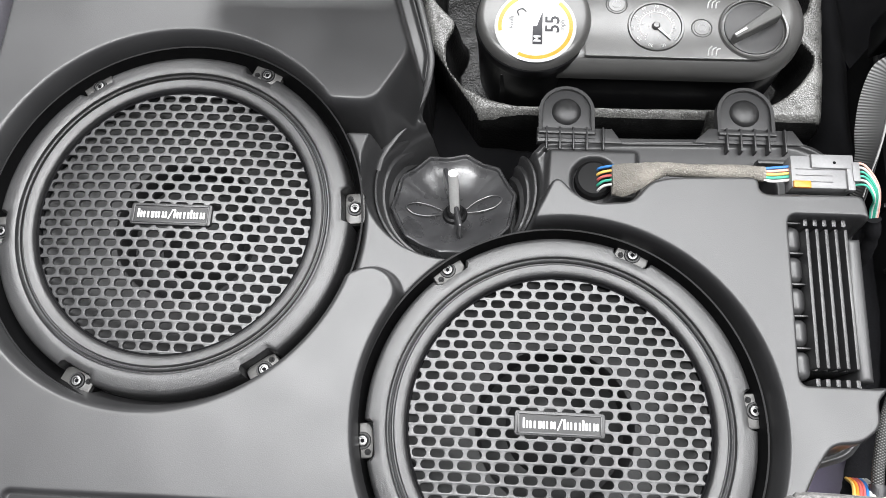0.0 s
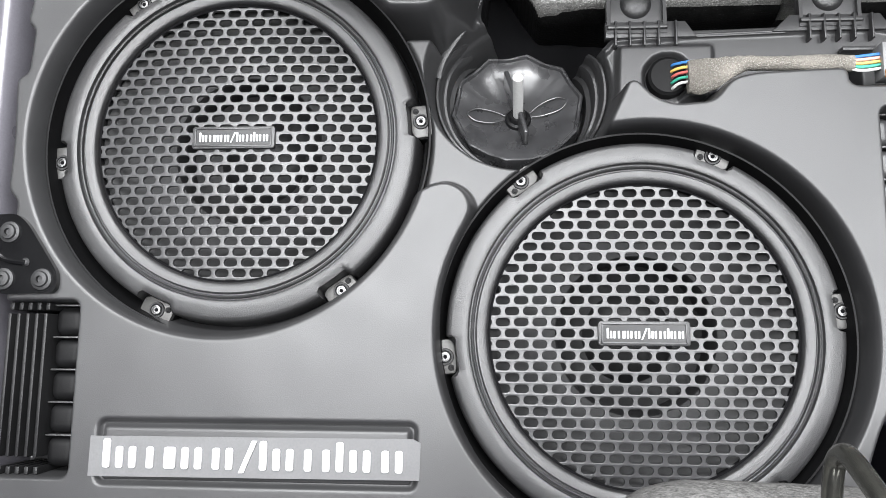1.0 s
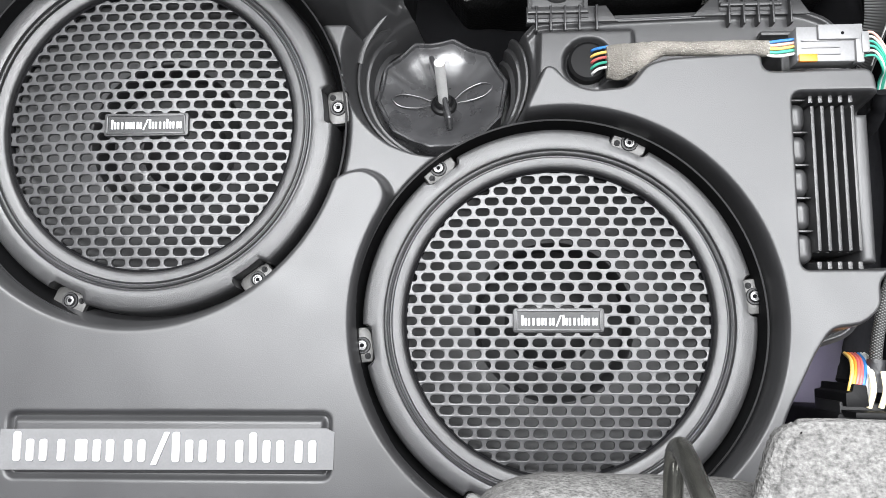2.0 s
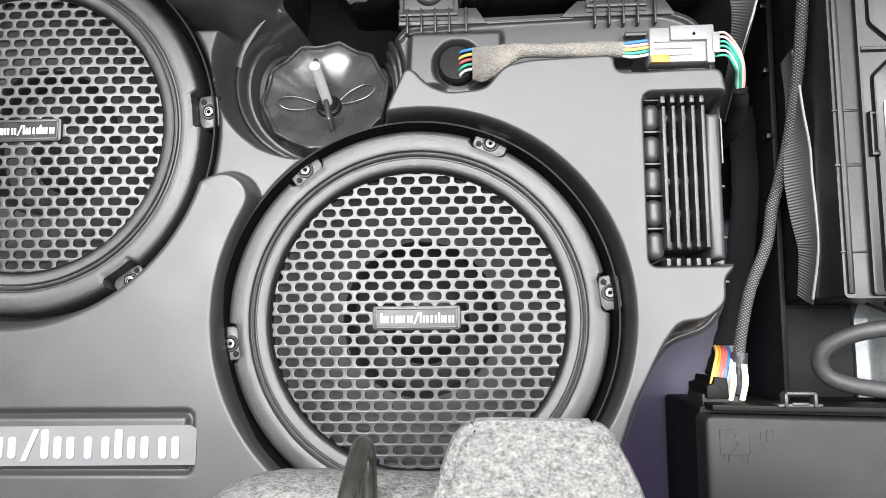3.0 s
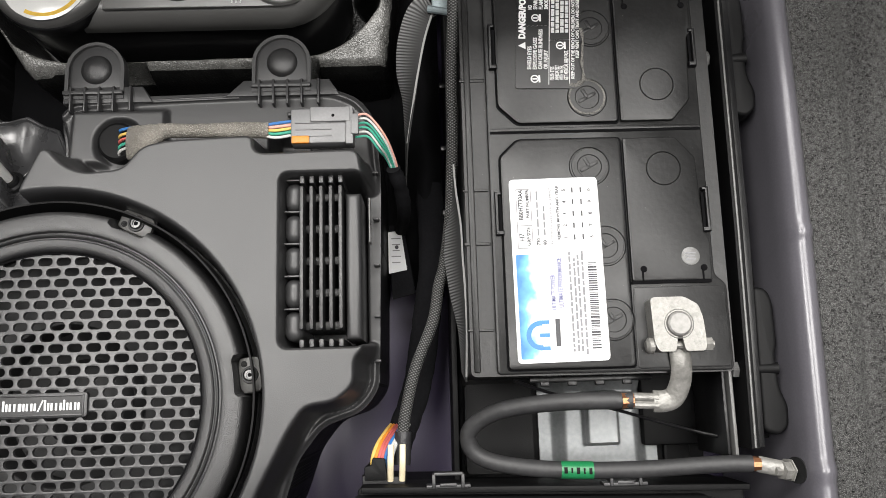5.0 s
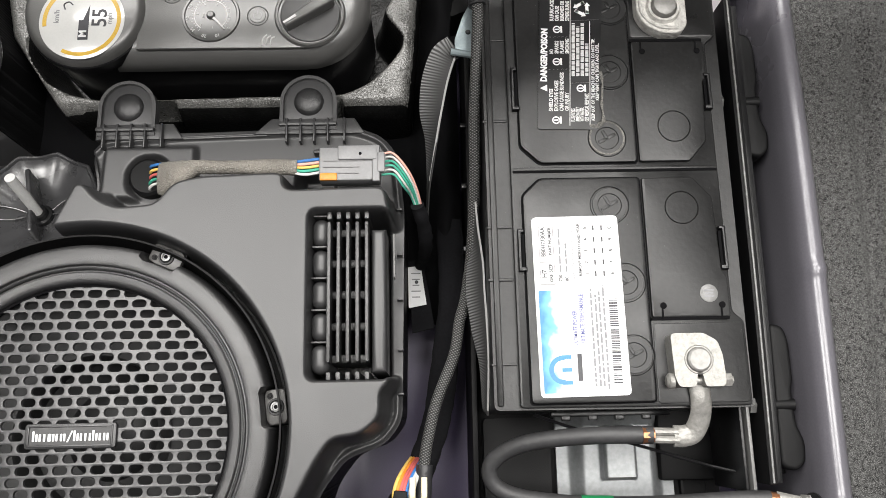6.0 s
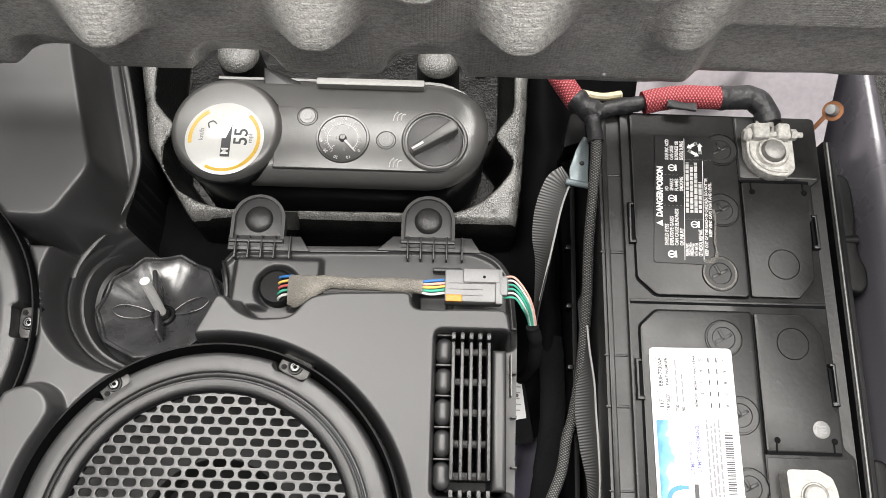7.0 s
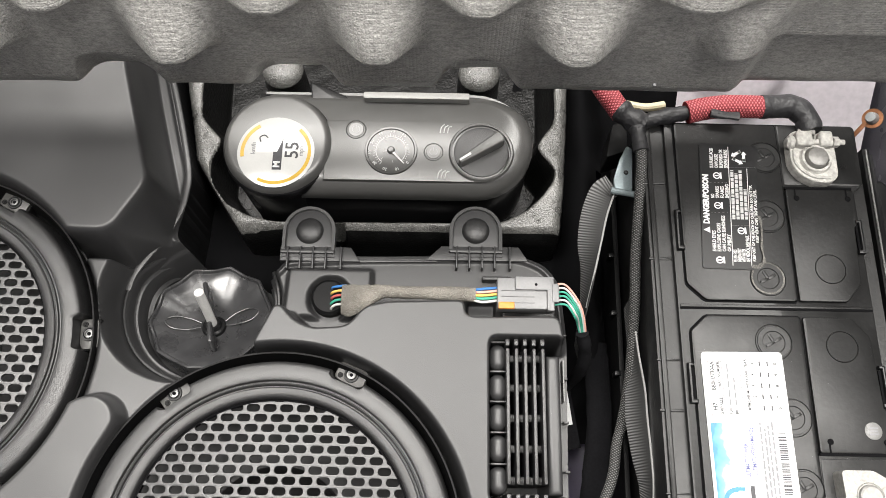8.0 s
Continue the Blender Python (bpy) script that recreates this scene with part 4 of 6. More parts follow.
CAVE = [(-0.034, 0.499), (-0.032, 0.413), (-0.030, 0.392), (-0.020, 0.380), (-0.010, 0.370), (-0.012, 0.362), (-0.018, 0.350), (-0.016, 0.330), (0.000, 0.309), (0.020, 0.298), (0.042, 0.2930), (0.060, 0.2925), (0.235, 0.2945),
        (0.255, 0.303), (0.272, 0.318), (0.284, 0.335), (0.286, 0.347), (0.278, 0.357), (0.270, 0.368), (0.276, 0.378), (0.285, 0.390), (0.287, 0.402), (0.288, 0.499)]
tray = thing("foam_tray", "speckled grey moulded foam tray holding the tyre kit", "tray")
xs, ys, X, Y = grid(-0.066, 0.306, 0.278, 0.502, 0.0014)
d_tray, d_cave = inside(soften(TRAY, 0.004), X, Y), inside(soften(CAVE, 0.007), X, Y)
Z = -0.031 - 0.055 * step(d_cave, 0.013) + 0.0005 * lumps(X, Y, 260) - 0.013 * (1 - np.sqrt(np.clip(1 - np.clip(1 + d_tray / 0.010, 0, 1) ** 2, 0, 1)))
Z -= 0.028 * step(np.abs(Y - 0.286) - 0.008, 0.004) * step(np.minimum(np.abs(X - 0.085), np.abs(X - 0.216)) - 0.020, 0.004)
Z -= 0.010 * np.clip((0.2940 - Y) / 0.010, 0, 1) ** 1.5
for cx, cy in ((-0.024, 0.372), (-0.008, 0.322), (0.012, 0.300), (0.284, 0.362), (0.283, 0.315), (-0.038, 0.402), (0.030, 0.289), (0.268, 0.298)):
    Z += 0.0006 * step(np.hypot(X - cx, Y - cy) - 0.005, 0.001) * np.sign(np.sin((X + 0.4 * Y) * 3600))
relief("body", xs, ys, Z, d_tray < 0.0016, M_FOAM_SHADE, tray, "foam cavity, its shade put into a near-black colour", skirt=-0.120, snap=d_tray)
# grey only on the lit crest; the front face keeps the painted-in shade
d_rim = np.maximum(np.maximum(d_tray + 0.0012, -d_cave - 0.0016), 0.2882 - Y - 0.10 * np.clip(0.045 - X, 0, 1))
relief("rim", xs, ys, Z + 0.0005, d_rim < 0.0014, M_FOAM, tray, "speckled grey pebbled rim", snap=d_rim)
for cx in (0.0405, 0.2175):
    m = Matrix.Translation((cx, 0.4380, 0))
    part("foam_peg", lathe([(0, -0.017), (0.009, -0.0176), (0.0140, -0.0196), (0.0175, -0.0230), (0.0186, -0.0270)], 28, m=m), M_FOAM, tray, "rounded foam peg")
    part("peg_stem", lathe([(0.0185, -0.0270), (0.0190, -0.0400), (0.0200, -0.0840)], 28, m=m), M_FOAM_SHADE, tray, "foam peg stem, its shade put into a near-black colour")
comp = thing("tyre_inflator", "grey plastic tyre inflator with gauge, dial and sealant bottle", "inflator")


def pill(x0, x1, yc, r, seg=16, flat=None):
    pts = [(x1 + r * math.cos(a), yc + r * math.sin(a)) for a in [(-0.5 + i / seg) * math.pi for i in range(seg + 1)]]
    return pts + [(x0, yc + r), (x0, yc - r)]


bm = prism(pill(0.035, 0.2120, 0.3505, 0.0488), 0.0020, 0.022, 0.0160, 8)
for v in bm.verts:
    v.co.z -= 0.55 * max(0, v.co.y - 0.372) if v.co.z > 0.004 else 0
part("housing", bm, M_KIT, comp, "satin grey housing")
part("front_panel", prism(pill(0.092, 0.2130, 0.3355, 0.0265), 0.0215, 0.0236, 0.0008, 2), M_KIT, comp)
part("lower_shell", prism(pill(0.030, 0.2120, 0.3505, 0.0474), -0.070, 0.0020, 0.001, 2), M_GLOSS, comp, "glossy black lower shell")
part("light_strip", prism(rounded(0.1640, 0.3860, 0.087, 0.0060, 0.001), 0.006, 0.0228, 0.0006), M_LENS, comp, "pale lamp lens strip")
part("hose_channel", prism(soften([(0.078, 0.372), (0.112, 0.376), (0.106, 0.390), (0.074, 0.404)], 0.003), -0.004, 0.0125, 0.001), M_GLOSS, comp)
bx, by = 0.0545, 0.3330
MID = Matrix.Translation((0.0537, 0.3400, 0)) @ Matrix.Diagonal((1.02, 1.02, 1, 1))
sx, sy = 0.0545, 0.3290
bottle = part("sealant_bottle", lathe([(0, 0.0300), (0.0365, 0.0300), (0.0392, 0.0293), (0.0412, 0.0272), (0.0424, 0.0235), (0.0428, 0.0215)], 72, m=MID), M_KIT, comp, "grey sealant bottle end")
part("bottle_wall", lathe([(0.0427, 0.0217), (0.0436, 0.0208), (0.0440, 0.0150), (0.0436, 0.0110), (0.0422, 0.0100), (0.0400, -0.06)], 64, m=MID), M_GLOSS, bottle, "glossy black bottle wall")
part("sticker", disc(sx, sy, 0.0300, 0.0304, 0.0305, 0.0001, 56), M_STICKER, bottle, "round white speed sticker")


def arc_band(cx, cy, r0, r1, a0, a1, z0, z1, seg=28):
    pts = [(cx + r1 * math.cos(radians(a0 + (a1 - a0) * i / seg)), cy + r1 * math.sin(radians(a0 + (a1 - a0) * i / seg))) for i in range(seg + 1)]
    pts += [(cx + r0 * math.cos(radians(a1 + (a0 - a1) * i / seg)), cy + r0 * math.sin(radians(a1 + (a0 - a1) * i / seg))) for i in range(seg + 1)]
    return prism(pts, z0, z1)


for a0, a1 in ((48, -118), (122, 190)):
    part("yellow_arc", arc_band(sx, sy, 0.0252, 0.0280, a0, a1, 0.0304, 0.0306), M_YELLOW, bottle)


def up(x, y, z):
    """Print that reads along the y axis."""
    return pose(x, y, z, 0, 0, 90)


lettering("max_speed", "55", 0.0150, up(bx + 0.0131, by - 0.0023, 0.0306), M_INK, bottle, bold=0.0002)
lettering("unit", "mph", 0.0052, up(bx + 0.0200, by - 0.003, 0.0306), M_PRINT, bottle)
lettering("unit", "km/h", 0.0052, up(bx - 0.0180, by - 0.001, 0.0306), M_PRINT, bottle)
lettering("max_mark", "M", 0.0070, up(bx + 0.0016, by - 0.0150, 0.0309), M_LABEL, bottle, bold=0.0003)
part("max_bar", prism([(bx - 0.0020, by - 0.0195), (bx + 0.0052, by - 0.0195), (bx + 0.0052, by + 0.0078), (bx + 0.0010, by - 0.0040), (bx - 0.0020, by - 0.0040)], 0.0304, 0.0306), M_INK, bottle)
part("speed_figure", tube([(bx - 0.0125, by + 0.0045, 0.0305), (bx - 0.0135, by + 0.0085, 0.0305), (bx - 0.0100, by + 0.0105, 0.0305), (bx - 0.0070, by + 0.0080, 0.0305)], 0.0005, 6), M_INK, bottle)
gx, gy, GZ = 0.1450, 0.3350, 0.0236
gauge = part("gauge", lathe([(0, GZ + 0.0006), (0.0186, GZ + 0.0006), (0.0192, GZ + 0.0014), (0.0206, GZ + 0.0014), (0.0212, GZ)], 56, m=Matrix.Translation((gx, gy, 0))), M_GAUGE, comp, "round dark pressure gauge")
part("dial_ring", arc_band(gx, gy, 0.0118, 0.0123, -48, 235, GZ + 0.0006, GZ + 0.0008, 48), M_PALE, gauge)
for k in range(33):
    a = radians(-48 + 283 * k / 32)
    ln = 0.0022 if k % 4 == 0 else 0.0012
    bm = box(0.0128 + ln / 2, 0, GZ + 0.0007, ln, 0.0003, 0.0002)
    bm.transform(Matrix.Translation((gx, gy, 0)) @ Matrix.Rotation(a, 4, "Z"))
    part("tick", bm, M_PALE, gauge)
for k, txt in enumerate(("0", "10", "20", "30", "40", "50", "60", "70", "80")):
    a = radians(-38 - 33.5 * k)
    lettering("figure", txt, 0.0036, Matrix.Translation((gx + 0.0168 * math.cos(a), gy + 0.0168 * math.sin(a), GZ + 0.0008)) @ Matrix.Rotation(a - math.pi / 2, 4, "Z"), M_PALE, gauge)
for k, txt in enumerate(("1", "2", "3", "4", "5")):
    a = radians(-80 - 54 * k)
    lettering("figure", txt, 0.0028, Matrix.Translation((gx + 0.0098 * math.cos(a), gy + 0.0098 * math.sin(a), GZ + 0.0008)) @ Matrix.Rotation(a - math.pi / 2, 4, "Z"), M_PALE, gauge)
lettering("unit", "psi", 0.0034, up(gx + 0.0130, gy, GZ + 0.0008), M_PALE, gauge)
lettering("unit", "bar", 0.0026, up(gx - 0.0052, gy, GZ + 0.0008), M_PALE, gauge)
part("needle", prism([(gx - 0.0004, gy - 0.0012), (gx + 0.0102, gy - 0.0118), (gx + 0.0108, gy - 0.0112), (gx + 0.0012, gy + 0.0004)], GZ + 0.0012, GZ + 0.0018), M_PALE, gauge, "white needle")
part("needle_hub", lathe([(0, GZ + 0.0030), (0.002, GZ + 0.0029), (0.0029, GZ + 0.0020), (0.0032, GZ + 0.0006)], 24, m=Matrix.Translation((gx, gy, 0))), M_KIT, gauge)
for cx, cy, rr in ((0.1160, 0.3535, 0.0074), (0.1790, 0.3345, 0.0070)):
    btn = part("push_button", lathe([(0, GZ + 0.0004), (rr - 0.0014, GZ + 0.0004), (rr - 0.0008, GZ - 0.0002), (rr - 0.0001, GZ - 0.0002), (rr + 0.0004, GZ + 0.0005), (rr + 0.0010, GZ)], 32, m=Matrix.Translation((cx, cy, 0))), M_KIT, comp, "small round button")
    part("button_mark", arc_band(cx, cy, 0.0028, 0.0033, -240, 60, GZ + 0.0004, GZ + 0.0006), M_CONN, btn)
    part("button_mark", box(cx, cy + 0.0024, GZ + 0.0005, 0.0005, 0.0030, 0.0002), M_CONN, btn)
kx, ky = 0.2172, 0.3350
part("dial_rim", lathe([(0.0232, GZ - 0.0006), (0.0236, GZ + 0.0014), (0.0250, GZ + 0.0018), (0.0262, GZ)], 64, m=Matrix.Translation((kx, ky, 0))), M_KIT, comp)
dial = part("dial", lathe([(0, GZ + 0.001), (0.0195, GZ + 0.0015), (0.0215, GZ + 0.0008), (0.0226, GZ - 0.002), (0.0228, GZ - 0.004)], 64, m=Matrix.Translation((kx, ky, 0))), M_RING, comp, "black rotary selector dial")
bm = prism(soften([(-0.0215, -0.0030), (0.0190, -0.0052), (0.0205, 0.0), (0.0190, 0.0052), (-0.0215, 0.0018)], 0.002), GZ + 0.001, GZ + 0.0105, 0.0020, 3)
bm.transform(Matrix.Translation((kx, ky, 0)) @ Matrix.Rotation(radians(34), 4, "Z"))
part("grip", bm, M_GRIP, dial, "raised grip bar")
bm = prism([(-0.0210, -0.0010), (-0.0105, -0.0012), (-0.0105, 0.0008), (-0.0210, 0.0006)], GZ + 0.0106, GZ + 0.0109)
bm.transform(Matrix.Translation((kx, ky, 0)) @ Matrix.Rotation(radians(34), 4, "Z"))
part("pointer", bm, M_WHITE, dial, "white pointer line")
for cx, cy in ((0.1880, 0.3555), (0.1865, 0.3155)):
    for k in range(3):
        bm = tube([(cx - 0.004 + k * 0.003, cy - 0.004, GZ), (cx - 0.003 + k * 0.003, cy + 0.001, GZ), (cx - 0.0005 + k * 0.003, cy + 0.004 - k * 0.001, GZ)], 0.0005, 6)
        part("symbol_stroke", bm, M_PALE, comp, "pale printed stroke")

# ---- battery ----
TOP = 0.0535
bat = thing("car_battery", "black car battery with white and black labels", "battery")
part("case", prism(soften([(0.3405, 0.0465), (0.5050, 0.0455), (0.5060, 0.3515), (0.3405, 0.3525)], 0.004), -0.118, 0.0465, 0.0080, 5), M_BAT, bat)
part("lid", prism(soften([(0.3565, 0.0475), (0.5030, 0.0465), (0.5030, 0.1000), (0.4960, 0.1060), (0.4960, 0.2940), (0.5035, 0.3000), (0.5035, 0.3490), (0.3565, 0.3505)], 0.003), 0.044, 0.0508, 0.0012), M_BAT, bat)
for k, y in enumerate((0.075, 0.13, 0.165, 0.24, 0.30)):
    part("ledge_rib", box(0.3475, y, 0.0468, 0.0165, 0.0014 + 0.0006 * (k % 2), 0.0016, 0.0005), M_BAT, bat)
part("ledge_lip", box(0.3445, 0.199, 0.0472, 0.0040, 0.300, 0.0030, 0.0010), M_BAT, bat)
low_pad = soften([(0.3635, 0.0500), (0.3635, 0.1850), (0.3755, 0.1965), (0.4415, 0.1965), (0.4415, 0.0500)], 0.003)
up_pad = soften([(0.3635, 0.3480), (0.3635, 0.2200), (0.3765, 0.2075), (0.4415, 0.2075), (0.4415, 0.3480)], 0.003)
for pad in (low_pad, up_pad):
    cover = part("vent_cover", prism(pad, 0.0506, TOP, 0.0010), M_BAT, bat, "raised black cell cover")
    mx, my = sum(p[0] for p in pad) / len(pad), sum(p[1] for p in pad) / len(pad)
    groove = [(x + math.copysign(0.0010, x - mx), y + math.copysign(0.0010, y - my)) for x, y in pad]
    part("cover_groove", prism(groove, 0.0500, 0.0513), M_DARK, cover, "dark groove round the cover")
for y0, y1, flip in ((0.1025, 0.1960, 1), (0.2075, 0.2945, -1)):
    a, b = (y1, y0) if flip > 0 else (y0, y1)
    door = part("terminal_cover", prism(soften([(0.4430, b), (0.4430, a), (0.4770, a), (0.4890, a - flip * 0.014), (0.4905, b + flip * 0.030), (0.4935, b + flip * 0.026), (0.4935, b)], 0.002), 0.0506, TOP + 0.0004, 0.0010), M_BAT, bat)
    for px in (0.4505, 0.4885):
        part("cover_pin", disc(px, b + flip * 0.0075, TOP + 0.0002, TOP + 0.0009, 0.0021), M_DARK, door, "black pivot dot")
        part("pin_slot", box(px - 0.0008, b + flip * 0.0035, TOP + 0.0006, 0.0011, 0.0080, 0.0003), M_DARK, door)
    part("cover_gap", box(0.4675, b - flip * 0.0008, TOP - 0.0004, 0.050, 0.0020, 0.0016), M_DARK, door)
    part("moulded_ring", lathe([(0.0105, TOP + 0.0003), (0.0109, TOP + 0.0008), (0.0113, TOP + 0.0003)], 36, m=Matrix.Translation((0.468, 0.175 if flip > 0 else 0.232, 0.0002))), M_BAT, door)
part("seam_groove", box(0.4265, 0.2020, 0.0511, 0.137, 0.0014, 0.0008), M_DARK, bat)
part("seam_strip", box(0.4265, 0.2038, 0.0513, 0.137, 0.0022, 0.0014, 0.0004), M_BAT, bat)
for x, y0, y1 in ((0.3605, 0.1340, 0.1620), (0.3605, 0.2450, 0.2760), (0.4935, 0.1330, 0.1620), (0.4940, 0.2440, 0.2700)):
    q = 1 if x < 0.4 else -1
    bm = prism([(x - q * 0.0016, y0), (x + q * 0.0036, y0), (x + q * 0.0036, y0 + 0.0030), (x + q * 0.0006, y0 + 0.0030), (x + q * 0.0006, y1 - 0.0022), (x + q * 0.0026, y1 - 0.0022), (x + q * 0.0026, y1), (x - q * 0.0016, y1)][::q], 0.0480, 0.0552, 0.0006)
    grip = part("carry_handle", bm, M_GLOSS, bat, "glossy black handle clip")
    part("handle_slot", box(x + q * 0.0018, (y0 + y1) / 2, 0.0522, 0.0018, y1 - y0 - 0.006, 0.0014), M_DARK, grip)
for x, y in ((0.4300, 0.3200), (0.4270, 0.2720), (0.4220, 0.2240), (0.4205, 0.1775), (0.4275, 0.1255), (0.4295, 0.0790)):
    bm = lathe([(0, TOP + 0.0002), (0.0075, TOP + 0.0002), (0.0080, TOP + 0.0007), (0.0113, TOP + 0.0007), (0.0117, TOP - 0.0004), (0.0124, TOP - 0.0004), (0.0126, TOP + 0.0006), (0.0132, TOP - 0.0002)], 40, m=Matrix.Translation((x, y, 0)))
    cap = part("vent_plug", bm, M_BAT, bat, "round black vent plug")
    for a in (0.5, 2.05, 3.6):
        bm = box(0.0033, 0, TOP + 0.0005, 0.0062, 0.0022, 0.0008, 0.0003)
        bm.transform(Matrix.Translation((x, y, 0)) @ Matrix.Rotation(a, 4, "Z"))
        part("slot_bar", bm, M_GLOSS, cap)
part("adhesive_residue", lathe([(0.0108, TOP + 0.0008), (0.0114, TOP + 0.0010), (0.0121, TOP + 0.0008)], 40, m=Matrix.Translation((0.4218, 0.2242, 0))), M_DUST, bat, "pale dusty residue ring")
part("adhesive_trail", tube([(0.4110, 0.2330, TOP + 0.0010), (0.4165, 0.2325, TOP + 0.0011), (0.4205, 0.2370, TOP + 0.0011), (0.4200, 0.2480, TOP + 0.0011), (0.4215, 0.2640, TOP + 0.0011), (0.4205, 0.2720, TOP + 0.0010)], 0.0011, 8, 10, flat=0.35, wob=0.9), M_DUST, bat, "pale dusty glue residue")
for y0, y1 in ((0.0485, 0.0990), (0.2990, 0.3490)):
    part("terminal_shelf", prism(rounded(0.4725, (y0 + y1) / 2, 0.058, y1 - y0, 0.002), 0.0440, 0.0478 + 0.0035, 0.0006), M_BAT, bat)
part("round_sticker", disc(0.4805, 0.1175, TOP + 0.0004, TOP + 0.0008, 0.0058, 0.0001, 32), M_COMP, bat, "small round pale sticker")
for k in range(3):
    part("sticker_bar", box(0.4805, 0.1195 - 0.002 * k, TOP + 0.0009, 0.0065 - 0.001 * (k % 2), 0.0009, 0.0002), M_PRINT, bat)
LZ = TOP + 0.0012


def dashes(x, y0, y1, tall):
    """A line of print too small to read, as bars of word length."""
    rd = random.Random(int(x * 1e5))
    while y0 < y1:
        w = rd.uniform(0.0018, 0.0060)
        part("print_line", box(x, (y0 + min(y1, y0 + w)) / 2, LZ + 0.0001, tall, min(y1, y0 + w) - y0, 0.0001), M_PRINT, lab)
        y0 += w + 0.0009


lab = part("paper_label", prism(soften([(0.3690, 0.0535), (0.4258, 0.0542), (0.4245, 0.1702), (0.3682, 0.1696)], 0.003, 3), TOP + 0.0006, LZ), M_LABEL, bat, "white paper battery label")
part("blue_field", prism(soften([(0.3712, 0.0560), (0.3900, 0.0562), (0.3895, 0.1212), (0.3705, 0.1210)], 0.001, 2), LZ, LZ + 0.00015), M_PEAKS, lab, "blue printed field fading to white peaks")
part("blue_mark", arc_band(0.3838, 0.0705, 0.0060, 0.0090, 80, 280, LZ + 0.0002, LZ + 0.0004), M_BLUE, lab, "blue emblem as plain arcs")
for y in (0.0625, 0.0705, 0.0785):
    part("blue_mark", box(0.3862, y, LZ + 0.0003, 0.0062, 0.0024, 0.0003), M_BLUE, lab)
part("name_bar", box(0.3945, 0.0720, LZ + 0.0002, 0.0028, 0.0170, 0.0002), M_INK, lab)
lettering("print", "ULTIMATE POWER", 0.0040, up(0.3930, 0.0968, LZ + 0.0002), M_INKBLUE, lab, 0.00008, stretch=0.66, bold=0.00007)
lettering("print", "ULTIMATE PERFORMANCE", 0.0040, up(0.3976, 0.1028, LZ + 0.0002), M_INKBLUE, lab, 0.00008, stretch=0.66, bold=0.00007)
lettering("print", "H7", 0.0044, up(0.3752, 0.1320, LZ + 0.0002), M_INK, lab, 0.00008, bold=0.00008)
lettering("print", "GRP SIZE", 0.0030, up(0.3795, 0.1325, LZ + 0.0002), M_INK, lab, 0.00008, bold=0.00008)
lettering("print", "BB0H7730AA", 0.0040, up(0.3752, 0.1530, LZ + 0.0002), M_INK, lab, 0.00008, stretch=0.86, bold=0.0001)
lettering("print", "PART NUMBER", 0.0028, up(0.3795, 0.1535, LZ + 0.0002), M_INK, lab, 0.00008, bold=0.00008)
for x0, x1, y0, y1 in ((0.3725, 0.3817, 0.1250, 0.1252), (0.3725, 0.3817, 0.1395, 0.1397), (0.3725, 0.3817, 0.1630, 0.1632), (0.3724, 0.3726, 0.1250, 0.1632), (0.3816, 0.3818, 0.1250, 0.1632)):
    part("rule", box((x0 + x1) / 2, (y0 + y1) / 2, LZ + 0.0001, x1 - x0 + 0.0001, y1 - y0 + 0.0001, 0.0001), M_INK, lab)
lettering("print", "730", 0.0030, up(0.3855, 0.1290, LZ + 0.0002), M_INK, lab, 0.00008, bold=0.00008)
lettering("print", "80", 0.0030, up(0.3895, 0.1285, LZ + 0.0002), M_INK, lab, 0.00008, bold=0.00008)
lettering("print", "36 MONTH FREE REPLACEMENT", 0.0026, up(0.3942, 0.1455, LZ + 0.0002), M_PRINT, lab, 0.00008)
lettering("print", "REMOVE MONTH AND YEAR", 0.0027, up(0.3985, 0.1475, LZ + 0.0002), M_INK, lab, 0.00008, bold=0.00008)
for x, y0, y1 in ((0.3855, 0.133, 0.162), (0.3895, 0.133, 0.152)):
    dashes(x, y0, y1, 0.0011)
for x, y0, y1 in ((0.4040, 0.060, 0.122), (0.4068, 0.060, 0.118), (0.4092, 0.060, 0.120), (0.4120, 0.058, 0.124)):
    dashes(x, y0, y1, 0.0013)
for j, row in enumerate(("12345", "", "", "67890")):
    for k in range(5):
        if row:
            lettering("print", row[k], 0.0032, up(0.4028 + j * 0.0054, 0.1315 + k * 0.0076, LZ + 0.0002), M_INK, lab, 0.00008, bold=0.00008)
        else:
            part("print_line", box(0.4028 + j * 0.0054, 0.1315 + k * 0.0076, LZ + 0.0001, 0.0010, 0.0034, 0.0001), M_INK, lab)
rnd = random.Random(5)
y = 0.0615
while y < 0.1150:
    w = rnd.choice((0.0004, 0.0006, 0.0009, 0.0012))
    part("barcode_bar", box(0.4180, y + w / 2, LZ + 0.0001, 0.0055, w, 0.0001), M_INK, lab)
    y += w + rnd.choice((0.0004, 0.0006, 0.0009))
DZ = TOP + 0.0011
dan = part("warning_label", prism(soften([(0.3755, 0.2310), (0.4155, 0.2300), (0.4255, 0.3290), (0.3815, 0.3310)], 0.002, 3), TOP + 0.0006, DZ), M_GLOSS, bat, "glossy black warning label with white print")
tilt = lambda u, v: (0.3755 + 0.060 * (v - 0.231) + u, v)  # noqa: E731
WARN = Matrix.Rotation(radians(86.5), 4, "Z")
lettering("print", "DANGER/POISON", 0.0060, Matrix.Translation((*tilt(0.0040, 0.2850), DZ + 0.0002)) @ WARN, M_WHITE, dan, 0.0001, bold=0.00028, fit=0.0394)
x, y = tilt(0.0040, 0.2605)
